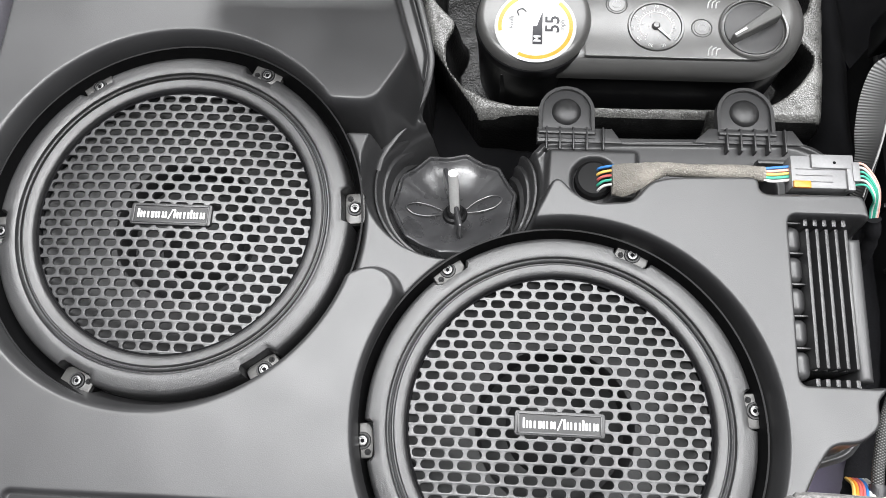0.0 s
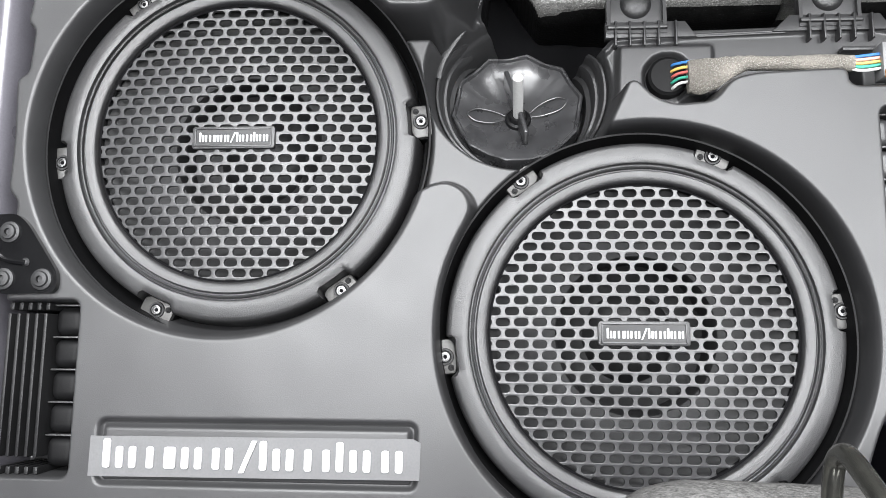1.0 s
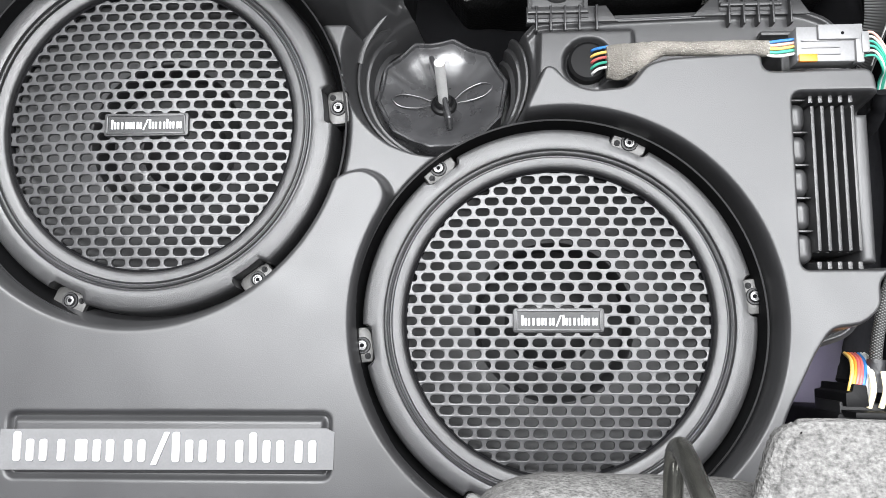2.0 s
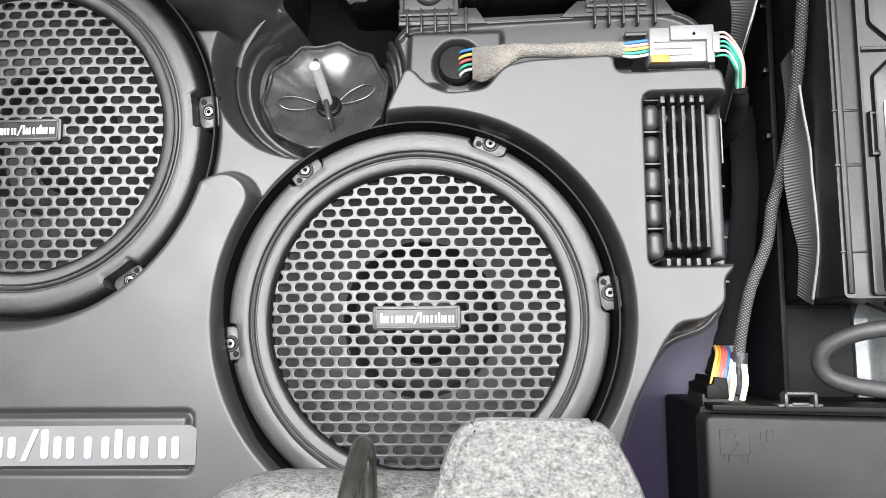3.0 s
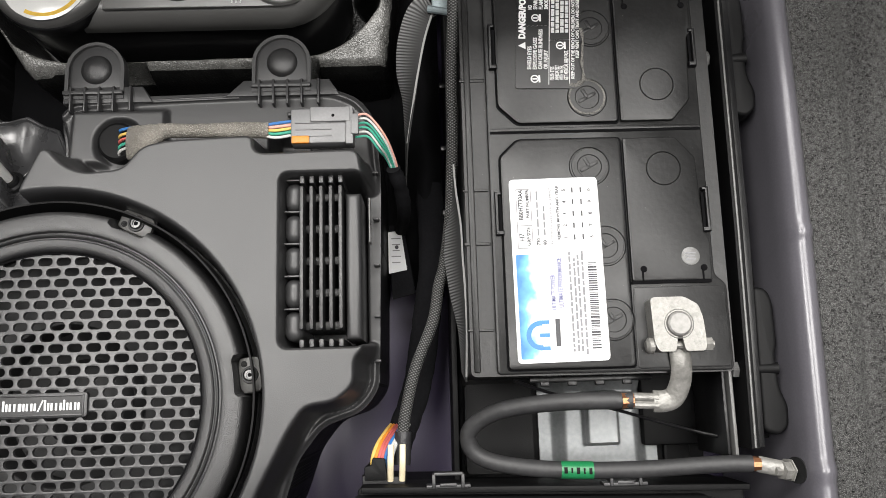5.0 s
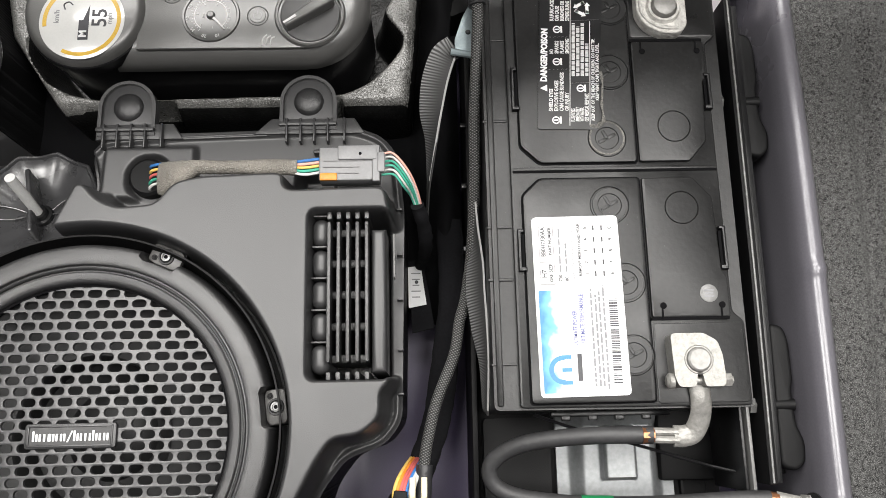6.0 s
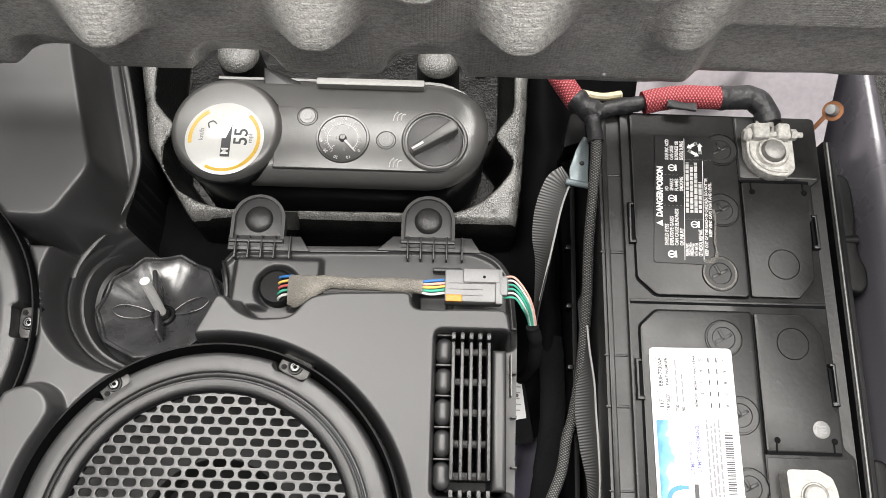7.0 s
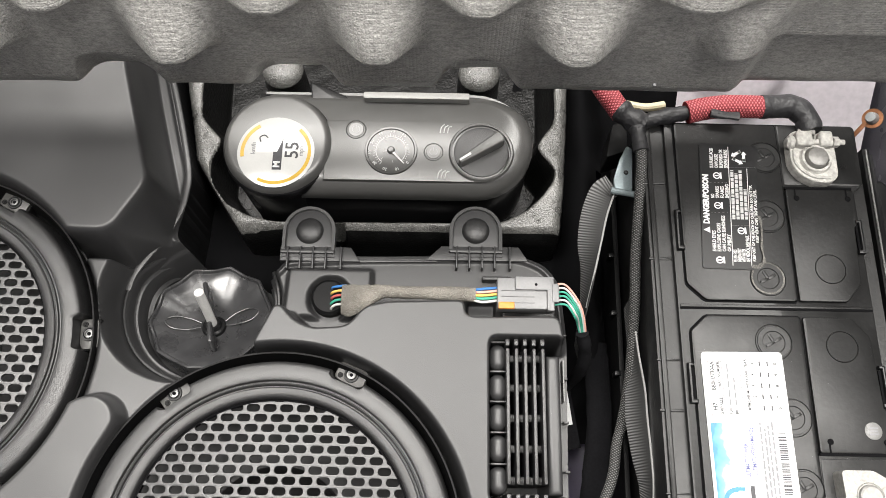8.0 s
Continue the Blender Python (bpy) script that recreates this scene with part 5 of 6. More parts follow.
part("warning_triangle", prism([(x + 0.0022, y - 0.0024), (x + 0.0022, y + 0.0024), (x - 0.0026, y)], DZ, DZ + 0.0002), M_WHITE, dan)
BLOCKS = ((0.0090, 0.0036, 0.2577, ("SHIELD EYES", "EXPLOSIVE GASES", "CAN CAUSE BLINDNESS", "OR INJURY"), 0.0280),
          (0.0090, 0.0036, 0.2913, ("NO", "SPARKS", "FLAMES", "SMOKING"), 0.0110),
          (0.0090, 0.0036, 0.3186, ("SULFURIC ACID", "CAN CAUSE", "BLINDNESS OR", "SEVERE BURNS"), 0.0165),
          (0.0240, 0.0031, 0.2462, ("FLUSH EYES", "IMMEDIATELY", "WITH WATER.", "GET MEDICAL HELP FAST."), 0.0205))
for u0, du, v, lines, wide in BLOCKS:
    longest = max(len(t) for t in lines)
    for k, txt in enumerate(lines):
        long = wide * len(txt) / longest
        lettering("print", txt, 0.0037, Matrix.Translation((*tilt(u0 + du * k, v - (wide - long) / 2), DZ + 0.0002)) @ WARN, M_WHITE, dan, 0.0001, bold=0.00007, fit=long)
for u, v, txt, long in ((0.0376, 0.2665, "KEEP OUT OF THE REACH OF CHILDREN. DO NOT TIP.", 0.0600), (0.0405, 0.2720, "KEEP VENT CAPS TIGHT AND LEVEL.", 0.0420)):
    lettering("print", txt, 0.0030, Matrix.Translation((*tilt(u, v), DZ + 0.0002)) @ WARN, M_WHITE, dan, 0.0001, bold=0.00006, fit=long)
rnd = random.Random(9)
for u, v0, v1 in ((0.0240, 0.269, 0.3085), (0.0271, 0.269, 0.3060), (0.0302, 0.269, 0.3085), (0.0333, 0.269, 0.2930)):
    v = v0
    while v < v1:
        w = rnd.uniform(0.0020, 0.0055)
        a, b = tilt(u, v), tilt(u, min(v1, v + w))
        part("print_line", prism([(a[0] - 0.0011, a[1]), (a[0] + 0.0011, a[1]), (b[0] + 0.0011, b[1]), (b[0] - 0.0011, b[1])], DZ, DZ + 0.0002), M_PALE, dan)
        v += w + 0.0008


def warn_rule(u0, v0, u1, v1):
    a, b = tilt(u0, v0), tilt(u1, v1)
    dx, dy = (0.00022, 0) if u0 == u1 else (0, 0.00022)
    part("rule", prism([(a[0] - dx, a[1] - dy), (a[0] + dx, a[1] - dy), (b[0] + dx, b[1] + dy), (b[0] - dx, b[1] + dy)], DZ, DZ + 0.0002), M_WHITE, dan)


warn_rule(0.0218, 0.233, 0.0218, 0.328)
warn_rule(0.0354, 0.233, 0.0354, 0.310)
warn_rule(0.0218, 0.3108, 0.0420, 0.3108)
warn_rule(0.0218, 0.2640, 0.0362, 0.2640)
for v in (0.2742, 0.2983):
    for k in range(5):
        warn_rule(0.0072 + 0.0028 * k, v, 0.0088 + 0.0028 * k, v)
for u, v in ((0.0125, 0.2372), (0.0125, 0.2798), (0.0125, 0.3040), (0.0290, 0.2600)):
    x, y = tilt(u, v)
    part("pictogram", arc_band(x, y, 0.0019, 0.0027, 0, 350, DZ, DZ + 0.0002, 20), M_WHITE, dan)
    part("pictogram", box(x, y, DZ + 0.0001, 0.0030, 0.0009, 0.0002), M_WHITE, dan)
    part("pictogram", box(x + 0.0031, y, DZ + 0.0001, 0.0012, 0.0050, 0.0002), M_WHITE, dan)
x, y = tilt(0.0300, 0.3195)
for k in range(3):
    bm = bmesh.new()
    prism([(-0.0026, -0.0034), (0.0016, -0.0034), (0.0016, -0.0042), (0.0036, -0.0027), (0.0016, -0.0012), (0.0016, -0.0018), (-0.0026, -0.0018)], DZ, DZ + 0.0002, bm=bm)
    prism([(0.0029, -0.0016), (0.0045, -0.0008), (0.0036, 0.0008), (0.0020, 0.0000)], DZ, DZ + 0.0002, bm=bm)
    bm.transform(Matrix.Translation((x, y, 0)) @ Matrix.Rotation(radians(120 * k + 90), 4, "Z") @ Matrix.Scale(1.35, 4, (1, 0, 0)) @ Matrix.Scale(1.35, 4, (0, 1, 0)))
    part("pictogram", bm, M_WHITE, dan, "white recycling arrow")


# ---- terminal clamps and cables ----
def clamp(x, y, label, lug, top=0.0645, metal=M_LEAD):
    th = thing("battery_clamp", label, "battery clamp", "battery terminal clamps")
    m = pose(x, y, 0)
    body = soften([(-0.0165, 0.0150), (-0.0145, 0.0165), (0.004, 0.0165), (0.0125, 0.0115), (0.0150, 0.003), (0.0160, -0.012), (0.0150, -0.0165), (0.0030, -0.0165), (0.0012, -0.0065), (-0.0012, -0.0065), (-0.0028, -0.0165), (-0.0130, -0.0165), (-0.0155, -0.011)], 0.0022)
    part("clamp_body", prism(body, 0.0500, top, 0.0016, m=m), metal, th)
    part("post", lathe([(0, 0.0672), (0.0062, 0.0672), (0.0073, 0.0664), (0.0078, 0.0645), (0.0082, 0.0638), (0.0088, 0.0650), (0.0094, 0.0638)], 32, m=m), M_POST, th, "round lead post")
    bm = tube([(-0.0180, -0.0125, 0.0585), (0.0220, -0.0125, 0.0585)], 0.0024, 10)
    bm.transform(m)
    part("bolt", bm, metal, th)
    bm = lathe([(0, 0), (0.0048, 0.0), (0.0050, 0.003), (0.0028, 0.0048), (0, 0.0050)], 20)
    bm.transform(m @ Matrix.Translation((-0.0150, -0.0125, 0.0585)) @ Matrix.Rotation(-math.pi / 2, 4, "Y"))
    part("bolt_head", bm, metal, th)
    bm = lathe([(0.0, 0.0), (0.0044, 0.0), (0.0044, 0.0046), (0, 0.0046)], 6)
    bm.transform(m @ Matrix.Translation((0.0160, -0.0125, 0.0585)) @ Matrix.Rotation(math.pi / 2, 4, "Y"))
    part("nut", bm, metal, th, smooth=20)
    bm = tube(lug, 0.0067, 14, 6, flat=0.45)
    part("lug", bm, metal, th, "curved cast lug")
    return th


neg = clamp(0.4665, 0.0745, "cast lead negative clamp on the battery's post", [(0.4685, 0.060, 0.0535), (0.4695, 0.050, 0.0525), (0.4695, 0.040, 0.0480), (0.4660, 0.0310, 0.0440), (0.4600, 0.0285, 0.0430), (0.4530, 0.0285, 0.0430)])
for dy in (-0.0024, 0.0024):
    part("crimp", tube([(0.4560, 0.0285 + dy, 0.0440), (0.4370, 0.0295 + dy, 0.0430)], 0.0026, 10), M_LEAD, neg, "shiny crimp sleeve")
pos = thing("battery_clamp", "worn cast lead positive clamp on the battery's post", "battery clamp", "battery terminal clamps")
foot = soften([(0.4475, 0.3360), (0.4530, 0.3400), (0.4638, 0.3390), (0.4644, 0.3250), (0.4668, 0.3250), (0.4674, 0.3385), (0.4790, 0.3380), (0.4815, 0.3330), (0.4815, 0.3030), (0.4760, 0.2975), (0.4630, 0.2975), (0.4530, 0.3030), (0.4470, 0.3130)], 0.0045)
part("clamp_body", prism(foot, 0.0500, 0.0605, 0.0020, 3), M_OXIDE, pos)
part("post", lathe([(0, 0.0668), (0.0060, 0.0668), (0.0074, 0.0660), (0.0080, 0.0640), (0.0088, 0.0600)], 32, m=Matrix.Translation((0.4655, 0.3160, 0))), M_POST, pos, "round dull lead post")
part("collar", lathe([(0.0086, 0.0600), (0.0092, 0.0632), (0.0108, 0.0632), (0.0122, 0.0602)], 36, m=Matrix.Translation((0.4655, 0.3160, 0))), M_OXIDE, pos)
part("cast_rim", tube([(0.4500, 0.3230, 0.0605), (0.4505, 0.3130, 0.0608), (0.4560, 0.3055, 0.0608), (0.4640, 0.3015, 0.0608), (0.4750, 0.3010, 0.0605)], 0.0013, 8, 6), M_OXIDE, pos)
for cx, wide in ((0.4572, 0.0125), (0.4735, 0.0100)):
    part("jaw", box(cx, 0.3310, 0.0625, wide, 0.0125, 0.0090, 0.0022, 3), M_OXIDE, pos, "rounded clamp jaw")
part("bolt", tube([(0.4450, 0.3295, 0.0625), (0.4880, 0.3295, 0.0625)], 0.0021, 10), M_OXIDE, pos)
bm = lathe([(0, 0), (0.0052, 0.0), (0.0054, 0.0030), (0.0034, 0.0050), (0, 0.0054)], 20)
bm.transform(Matrix.Translation((0.4500, 0.3295, 0.0605)) @ Matrix.Rotation(-math.pi / 2, 4, "Y"))
part("bolt_head", bm, M_OXIDE, pos)
bm = lathe([(0.0, 0.0), (0.0042, 0.0), (0.0042, 0.0042), (0, 0.0042)], 6)
bm.transform(Matrix.Translation((0.4790, 0.3295, 0.0625)) @ Matrix.Rotation(math.pi / 2, 4, "Y"))
part("nut", bm, M_OXIDE, pos, smooth=20)
part("lug", tube([(0.4640, 0.3380, 0.0560), (0.4645, 0.3420, 0.0555), (0.4650, 0.3470, 0.0545)], 0.0067, 14, 6, flat=0.5), M_OXIDE, pos, "cast lug")

gnd = thing("ground_cable", "thick black ground cable looping to the body stud", "cable")
part("cable", tube([(0.4400, 0.0295, 0.0430), (0.4100, 0.0300, 0.0400), (0.3800, 0.0285, 0.0300), (0.3560, 0.0240, 0.0200), (0.3400, 0.0130, 0.0100), (0.3420, -0.0010, 0.0050), (0.3600, -0.0095, 0.0050), (0.4000, -0.0145, 0.0060), (0.4500, -0.0155, 0.0080), (0.5000, -0.0135, 0.0120), (0.5220, -0.0135, 0.0150)], 0.0055, 16, 8), M_RUBBER, gnd)
part("strands", tube([(0.4330, 0.0295, 0.0430), (0.4405, 0.0295, 0.0430)], 0.0050, 10, wob=0.3), M_COPPER, gnd, "bare copper strands")
band = part("tape_band", tube([(0.3990, -0.0144, 0.0060), (0.4105, -0.0149, 0.0064), (0.4200, -0.0152, 0.0068)], 0.0058, 16), M_GREEN, gnd, "dark green tape band")
for k, (wide, tall) in enumerate(((0.0022, 0.0040), (0.0012, 0.0032), (0.0022, 0.0040), (0.0012, 0.0036), (0.0020, 0.0040))):
    part("print_bar", box(0.4015 + 0.0040 * k, -0.0143 - 0.00022 * k, 0.0115 + 0.00015 * k, wide, tall, 0.0010, 0.0002), M_BLACK, band, "dark printed bar")
part("strands", tube([(0.5200, -0.0134, 0.0148), (0.5270, -0.0138, 0.0160)], 0.0050, 10, wob=0.3), M_COPPER, gnd, "bare copper strands")
part("ring_lug", tube([(0.5250, -0.0136, 0.0160), (0.5330, -0.0155, 0.0170), (0.5400, -0.0170, 0.0180)], 0.0052, 12, flat=0.6), M_LEAD, gnd, "crimped ring lug")
bm = lathe([(0, 0.012), (0.0030, 0.0118), (0.0034, 0.007), (0.0064, 0.0068), (0.0066, 0.0010), (0.0080, 0.0008), (0.0082, 0)], 6)
bm.transform(Matrix.Translation((0.5450, -0.0180, 0.0160)) @ Matrix.Rotation(radians(-70), 4, "Y") @ Matrix.Scale(0.95, 4))
stud = thing("ground_stud", "zinc nut on the body stud beside the rail", "bolt")
part("nut", bm, M_LEAD, stud, smooth=20)
bm = lathe([(0, 0.0), (0.0085, 0.0), (0.0085, 0.0012), (0, 0.0012)], 28)
bm.transform(Matrix.Translation((0.5510, -0.0185, 0.0150)) @ Matrix.Rotation(radians(-70), 4, "Y"))
part("washer", bm, M_STEEL, stud, "dull steel washer")

red = thing("positive_cable", "red braided positive cable with black tape behind the battery", "cable")
part("red_sleeve", tube([(0.3010, 0.4000, 0.050), (0.3130, 0.3770, 0.051), (0.3255, 0.3570, 0.050)], 0.0086, 18, 8), M_RED, red, "red braided sleeve")
part("tape_joint", tube([(0.3230, 0.3610, 0.051), (0.3320, 0.3530, 0.050), (0.3420, 0.3490, 0.049)], 0.0087, 16, 8, wob=0.3), M_TAPE, red, "bundle of black tape")
part("tape_joint", tube([(0.3400, 0.3500, 0.050), (0.3520, 0.3530, 0.052), (0.3760, 0.3570, 0.055)], 0.0060, 16, 8, wob=0.25), M_TAPE, red)
part("red_sleeve", tube([(0.3740, 0.3565, 0.055), (0.3870, 0.3595, 0.056), (0.4050, 0.3615, 0.057), (0.4330, 0.3615, 0.057)], 0.0088, 18, 8), M_RED, red, "red braided sleeve")
part("tape_tail", tube([(0.3900, 0.3525, 0.0625), (0.4000, 0.3505, 0.0630), (0.4110, 0.3500, 0.0625)], 0.0034, 10, 6, flat=0.7, wob=0.2), M_TAPE, red, "loose black tape end")
part("tape_sleeve", tube([(0.4310, 0.3615, 0.057), (0.4420, 0.3620, 0.057), (0.4560, 0.3620, 0.057), (0.4650, 0.3540, 0.056), (0.4680, 0.3420, 0.055)], 0.0092, 16, 8, wob=0.12), M_TAPE, red, "black tape sleeve")
part("cream_wire", tube([(0.3300, 0.3680, 0.046), (0.3450, 0.3650, 0.047), (0.3600, 0.3680, 0.046)], 0.0032, 10), WIRE["cream"], red)
eyelet = thing("copper_eyelet", "copper eyelet terminal on a pale body stud", "terminal")
bm = lathe([(0.0055, 0.0), (0.0085, 0.0), (0.0085, 0.0016), (0.0055, 0.0016)], 28)
part("eyelet", bm, M_COPPER, eyelet)
part("tail", tube([(-0.007, -0.002, 0.001), (-0.014, -0.006, 0.001), (-0.022, -0.010, 0)], 0.0020, 10, flat=0.6), M_COPPER, eyelet)
part("stud", lathe([(0, 0.010), (0.004, 0.0095), (0.005, 0.006), (0.0052, 0)], 18), M_ZINC, eyelet)
eyelet.matrix_world = pose(0.5205, 0.3570, 0.050, 8, -42, 8) @ Matrix.Scale(0.9, 4)

# ---- battery tray frame and its brackets ----
frame_bar = thing("battery_rack", "black steel battery frame rail with bolted brackets", "frame")
part("rail", prism([(0.5200, -0.004), (0.5255, -0.004), (0.5285, 0.14), (0.5300, 0.345), (0.5240, 0.345), (0.5225, 0.14)], -0.07, 0.022, 0.0010), M_BLACK, frame_bar)
part("rail_lip", prism([(0.5260, -0.004), (0.5330, -0.004), (0.5370, 0.14), (0.5380, 0.345), (0.5300, 0.345), (0.5285, 0.14)], -0.07, 0.012, 0.0010), M_GLOSS, frame_bar)
part("back_plate", prism([(0.5330, 0.000), (0.5505, 0.000), (0.5515, 0.345), (0.5380, 0.345), (0.5370, 0.14)], -0.09, -0.022, 0.0010), M_BLACK, frame_bar)
for yc in (0.2740, 0.0530):
    # pressed bracket: a pan whose outer wall leans on the rail, swelling at both ends
    pts = soften([(0.5340, yc - 0.047), (0.5450, yc - 0.050), (0.5515, yc - 0.044), (0.5525, yc - 0.030), (0.5480, yc - 0.020), (0.5470, yc + 0.004), (0.5490, yc + 0.010), (0.5490, yc + 0.038), (0.5460, yc + 0.048), (0.5360, yc + 0.050)], 0.005)
    brk = part("bracket", prism(pts, -0.050, 0.010, 0.0055, 4), M_BLACK, frame_bar, "black pressed steel bracket")
    part("bolt", tube([(0.5290, yc - 0.006, 0.006), (0.5480, yc - 0.006, 0.008)], 0.0042, 14), M_BLACK, brk)
    bm = lathe([(0, 0), (0.0056, 0), (0.0056, 0.004), (0, 0.004)], 6)
    bm.transform(Matrix.Translation((0.5165, yc - 0.006, 0.008)) @ Matrix.Rotation(math.pi / 2, 4, "Y"))
    part("nut", bm, M_COMP, brk, smooth=20)
part("rail_edge", tube([(0.5225, -0.003, 0.0225), (0.5250, 0.14, 0.0225), (0.5268, 0.344, 0.0225)], 0.0008, 8, 6), M_COMP, frame_bar, "thin pale line along the rail edge")
for x in (0.5100, 0.5150):
    part("guide_strip", box(x, 0.022, -0.02, 0.0024, 0.062, 0.06, 0.0006), M_COMP if x > 0.512 else M_GLOSS, frame_bar)
part("cross_bar", box(0.4960, 0.0300, -0.060, 0.050, 0.070, 0.012, 0.0020), M_BLACK, frame_bar)

base = thing("battery_tray", "black plastic tray under the battery", "tray")
part("floor_plate", prism(soften([(0.3360, -0.040), (0.5200, -0.040), (0.5200, 0.36), (0.3340, 0.36)], 0.006), -0.119, -0.070, 0.003), M_BLACK, base)
part("side_wall", prism([(0.3300, -0.030), (0.3340, -0.030), (0.3370, 0.36), (0.3325, 0.36)], -0.119, -0.035, 0.0010), M_BLACK, base)
for y in (0.12, 0.17, 0.22, 0.27):
    part("wall_clip", box(0.3300, y, -0.040, 0.005, 0.004, 0.012, 0.0008), M_GLOSS, base)
part("raised_pad", prism(soften([(0.3400, -0.022), (0.3900, -0.022), (0.3900, 0.043), (0.3400, 0.043)], 0.004), -0.071, -0.060, 0.0020), M_BLACK, base, "dull dark pad")
part("pad", prism(soften([(0.4880, -0.026), (0.5080, -0.026), (0.5080, 0.043), (0.4880, 0.043)], 0.004), -0.071, -0.066, 0.0020), M_BLACK, base)

hold = thing("hold_down_bracket", "zinc plated pressed steel battery hold-down bracket", "bracket")
xs, ys, X, Y = grid(0.3950, 0.4830, -0.0230, 0.0480, 0.001)
Z = -0.066 + 0.012 * step(np.abs(X - 0.4390) - 0.036, 0.012) + 0.012 * step(np.abs(X - 0.4390) - 0.0135, 0.003) * step(np.abs(Y - 0.016) - 0.020, 0.003) + 0.010 * np.clip((Y - 0.036) / 0.012, 0, 1)
relief("bracket_plate", xs, ys, Z, np.ones(X.shape, bool), M_ZINC, hold, skirt=-0.072)
part("bolt", lathe([(0, -0.031), (0.004, -0.031), (0.0055, -0.034), (0.0058, -0.045)], 6, m=Matrix.Translation((0.4390, 0.031, 0))), M_ZINC, hold, smooth=20)
drain = thing("vent_tube", "thin black vent tube running under the cable", "tube")
part("tube", tube([(0.3700, 0.0440, 0.010), (0.4000, 0.0340, 0.002), (0.4400, 0.0230, -0.006), (0.4900, 0.0080, -0.010), (0.5250, -0.001, -0.004)], 0.0011, 8), M_GLOSS, drain)
vest = thing("battery_strap_edge", "black plastic clip strip below the battery edge", "trim strip")
part("strip", box(0.4200, 0.0440, 0.0150, 0.080, 0.0040, 0.006, 0.0010), M_GLOSS, vest)
for k in range(4):
    part("tooth", box(0.3900 + k * 0.018, 0.0415, 0.0160, 0.006, 0.004, 0.004, 0.0006), M_GLOSS, vest)

# ---- fuse box cover with plugs ----
fuse = thing("fuse_box", "dark grey fuse box with embossed lid and side clips", "fuse box")
part("lid", prism(soften([(0.2610, -0.0280), (0.5000, -0.0345), (0.5080, -0.048), (0.5080, -0.20), (0.2610, -0.20)], 0.006), -0.012, 0.0135, 0.0025, 3), M_LID, fuse)
part("box", prism(soften([(0.2640, -0.0235), (0.5250, -0.0285), (0.5300, -0.20), (0.2640, -0.20)], 0.004), -0.119, -0.0125, 0.001), M_BLACK, fuse)
part("lid_step", prism([(0.2680, -0.0215), (0.5230, -0.0270), (0.5230, -0.0310), (0.2680, -0.0255)], -0.040, 0.0060, 0.001), M_BLACK, fuse)
for cx, cy in ((0.3250, -0.0225), (0.4410, -0.0245)):
    bm = bmesh.new()
    box(cx, cy, 0.0015, 0.029, 0.0022, 0.012, 0.0005, bm=bm)
    box(cx - 0.0095, cy + 0.0035, 0.0040, 0.0022, 0.0090, 0.010, 0.0005, bm=bm)
    box(cx + 0.0095, cy + 0.0035, 0.0040, 0.0022, 0.0090, 0.010, 0.0005, bm=bm)
    box(cx, cy + 0.0080, 0.0045, 0.0190, 0.0020, 0.0090, 0.0005, bm=bm)
    box(cx, cy + 0.0010, 0.0060, 0.0110, 0.0022, 0.0040, 0.0005, bm=bm)
    part("side_clip", bm, M_PANEL, fuse, "grey moulded clip loop")
EZ = 0.0135
for x0, y0, x1, y1 in ((0.2700, -0.0370, 0.2890, -0.0370), (0.2700, -0.0530, 0.2890, -0.0530), (0.2700, -0.0370, 0.2700, -0.0530), (0.2890, -0.0370, 0.2890, -0.0530), (0.2720, -0.0530, 0.2720, -0.0580), (0.2750, -0.0530, 0.2750, -0.0580),
                       (0.2840, -0.0530, 0.2840, -0.0580), (0.2870, -0.0530, 0.2870, -0.0580), (0.2810, -0.0395, 0.2780, -0.0450), (0.2780, -0.0450, 0.2825, -0.0445), (0.2825, -0.0445, 0.2785, -0.0505),
                       (0.2960, -0.0375, 0.2960, -0.0440), (0.2960, -0.0375, 0.3040, -0.0375), (0.3040, -0.0375, 0.3040, -0.0440), (0.2960, -0.0440, 0.3040, -0.0440), (0.3000, -0.0375, 0.3000, -0.0440)):
    part("embossed_line", tube([(x0, y0, EZ), (x1, y1, EZ)], 0.00035, 6), M_RING, fuse)
blk = thing("wire_plug", "grey plug block with coloured wires at the fuse box", "connector")
part("block", prism([(0.2670, -0.0160), (0.2960, -0.0175), (0.2965, -0.0270), (0.2670, -0.0255)], -0.055, -0.0150, 0.0012), M_LID, blk)
for k, c in enumerate(("yellow", "orange", "red", "red", "blue", "white", "white")):
    x = 0.2775 + k * 0.0022
    line = [(x - 0.004, -0.018, -0.020), (x - 0.0035, -0.006, -0.014), (x - 0.0005, 0.0035, -0.016), (x + 0.0045, 0.0115, -0.028), (x + 0.0080, 0.016, -0.045)]
    part("wire", tube(line, 0.0013, 8), WIRE[c], blk, c + " insulated wire")
for x in (0.2860, 0.2940):
    part("tape_tail", tube([(x, -0.0200, -0.014), (x + 0.0008, -0.0080, -0.008), (x + 0.0010, 0.0040, -0.010)], 0.0021, 10, flat=0.6), WIRE["cream"], blk, "cream tape tail")
dark_plug = thing("black_plug", "small black plug beside the fuse box", "connector")
part("shell", prism(soften([(0.2690, -0.0190), (0.2840, -0.0190), (0.2830, -0.0050), (0.2745, -0.0040), (0.2735, -0.0090), (0.2690, -0.0100)], 0.001), -0.060, -0.0090, 0.001), M_BLACK, dark_plug)

# ---- braided conduit, webbing straps, buckle, tag ----
con = thing("braided_conduit", "black braided cable conduit running along the battery", "conduit")
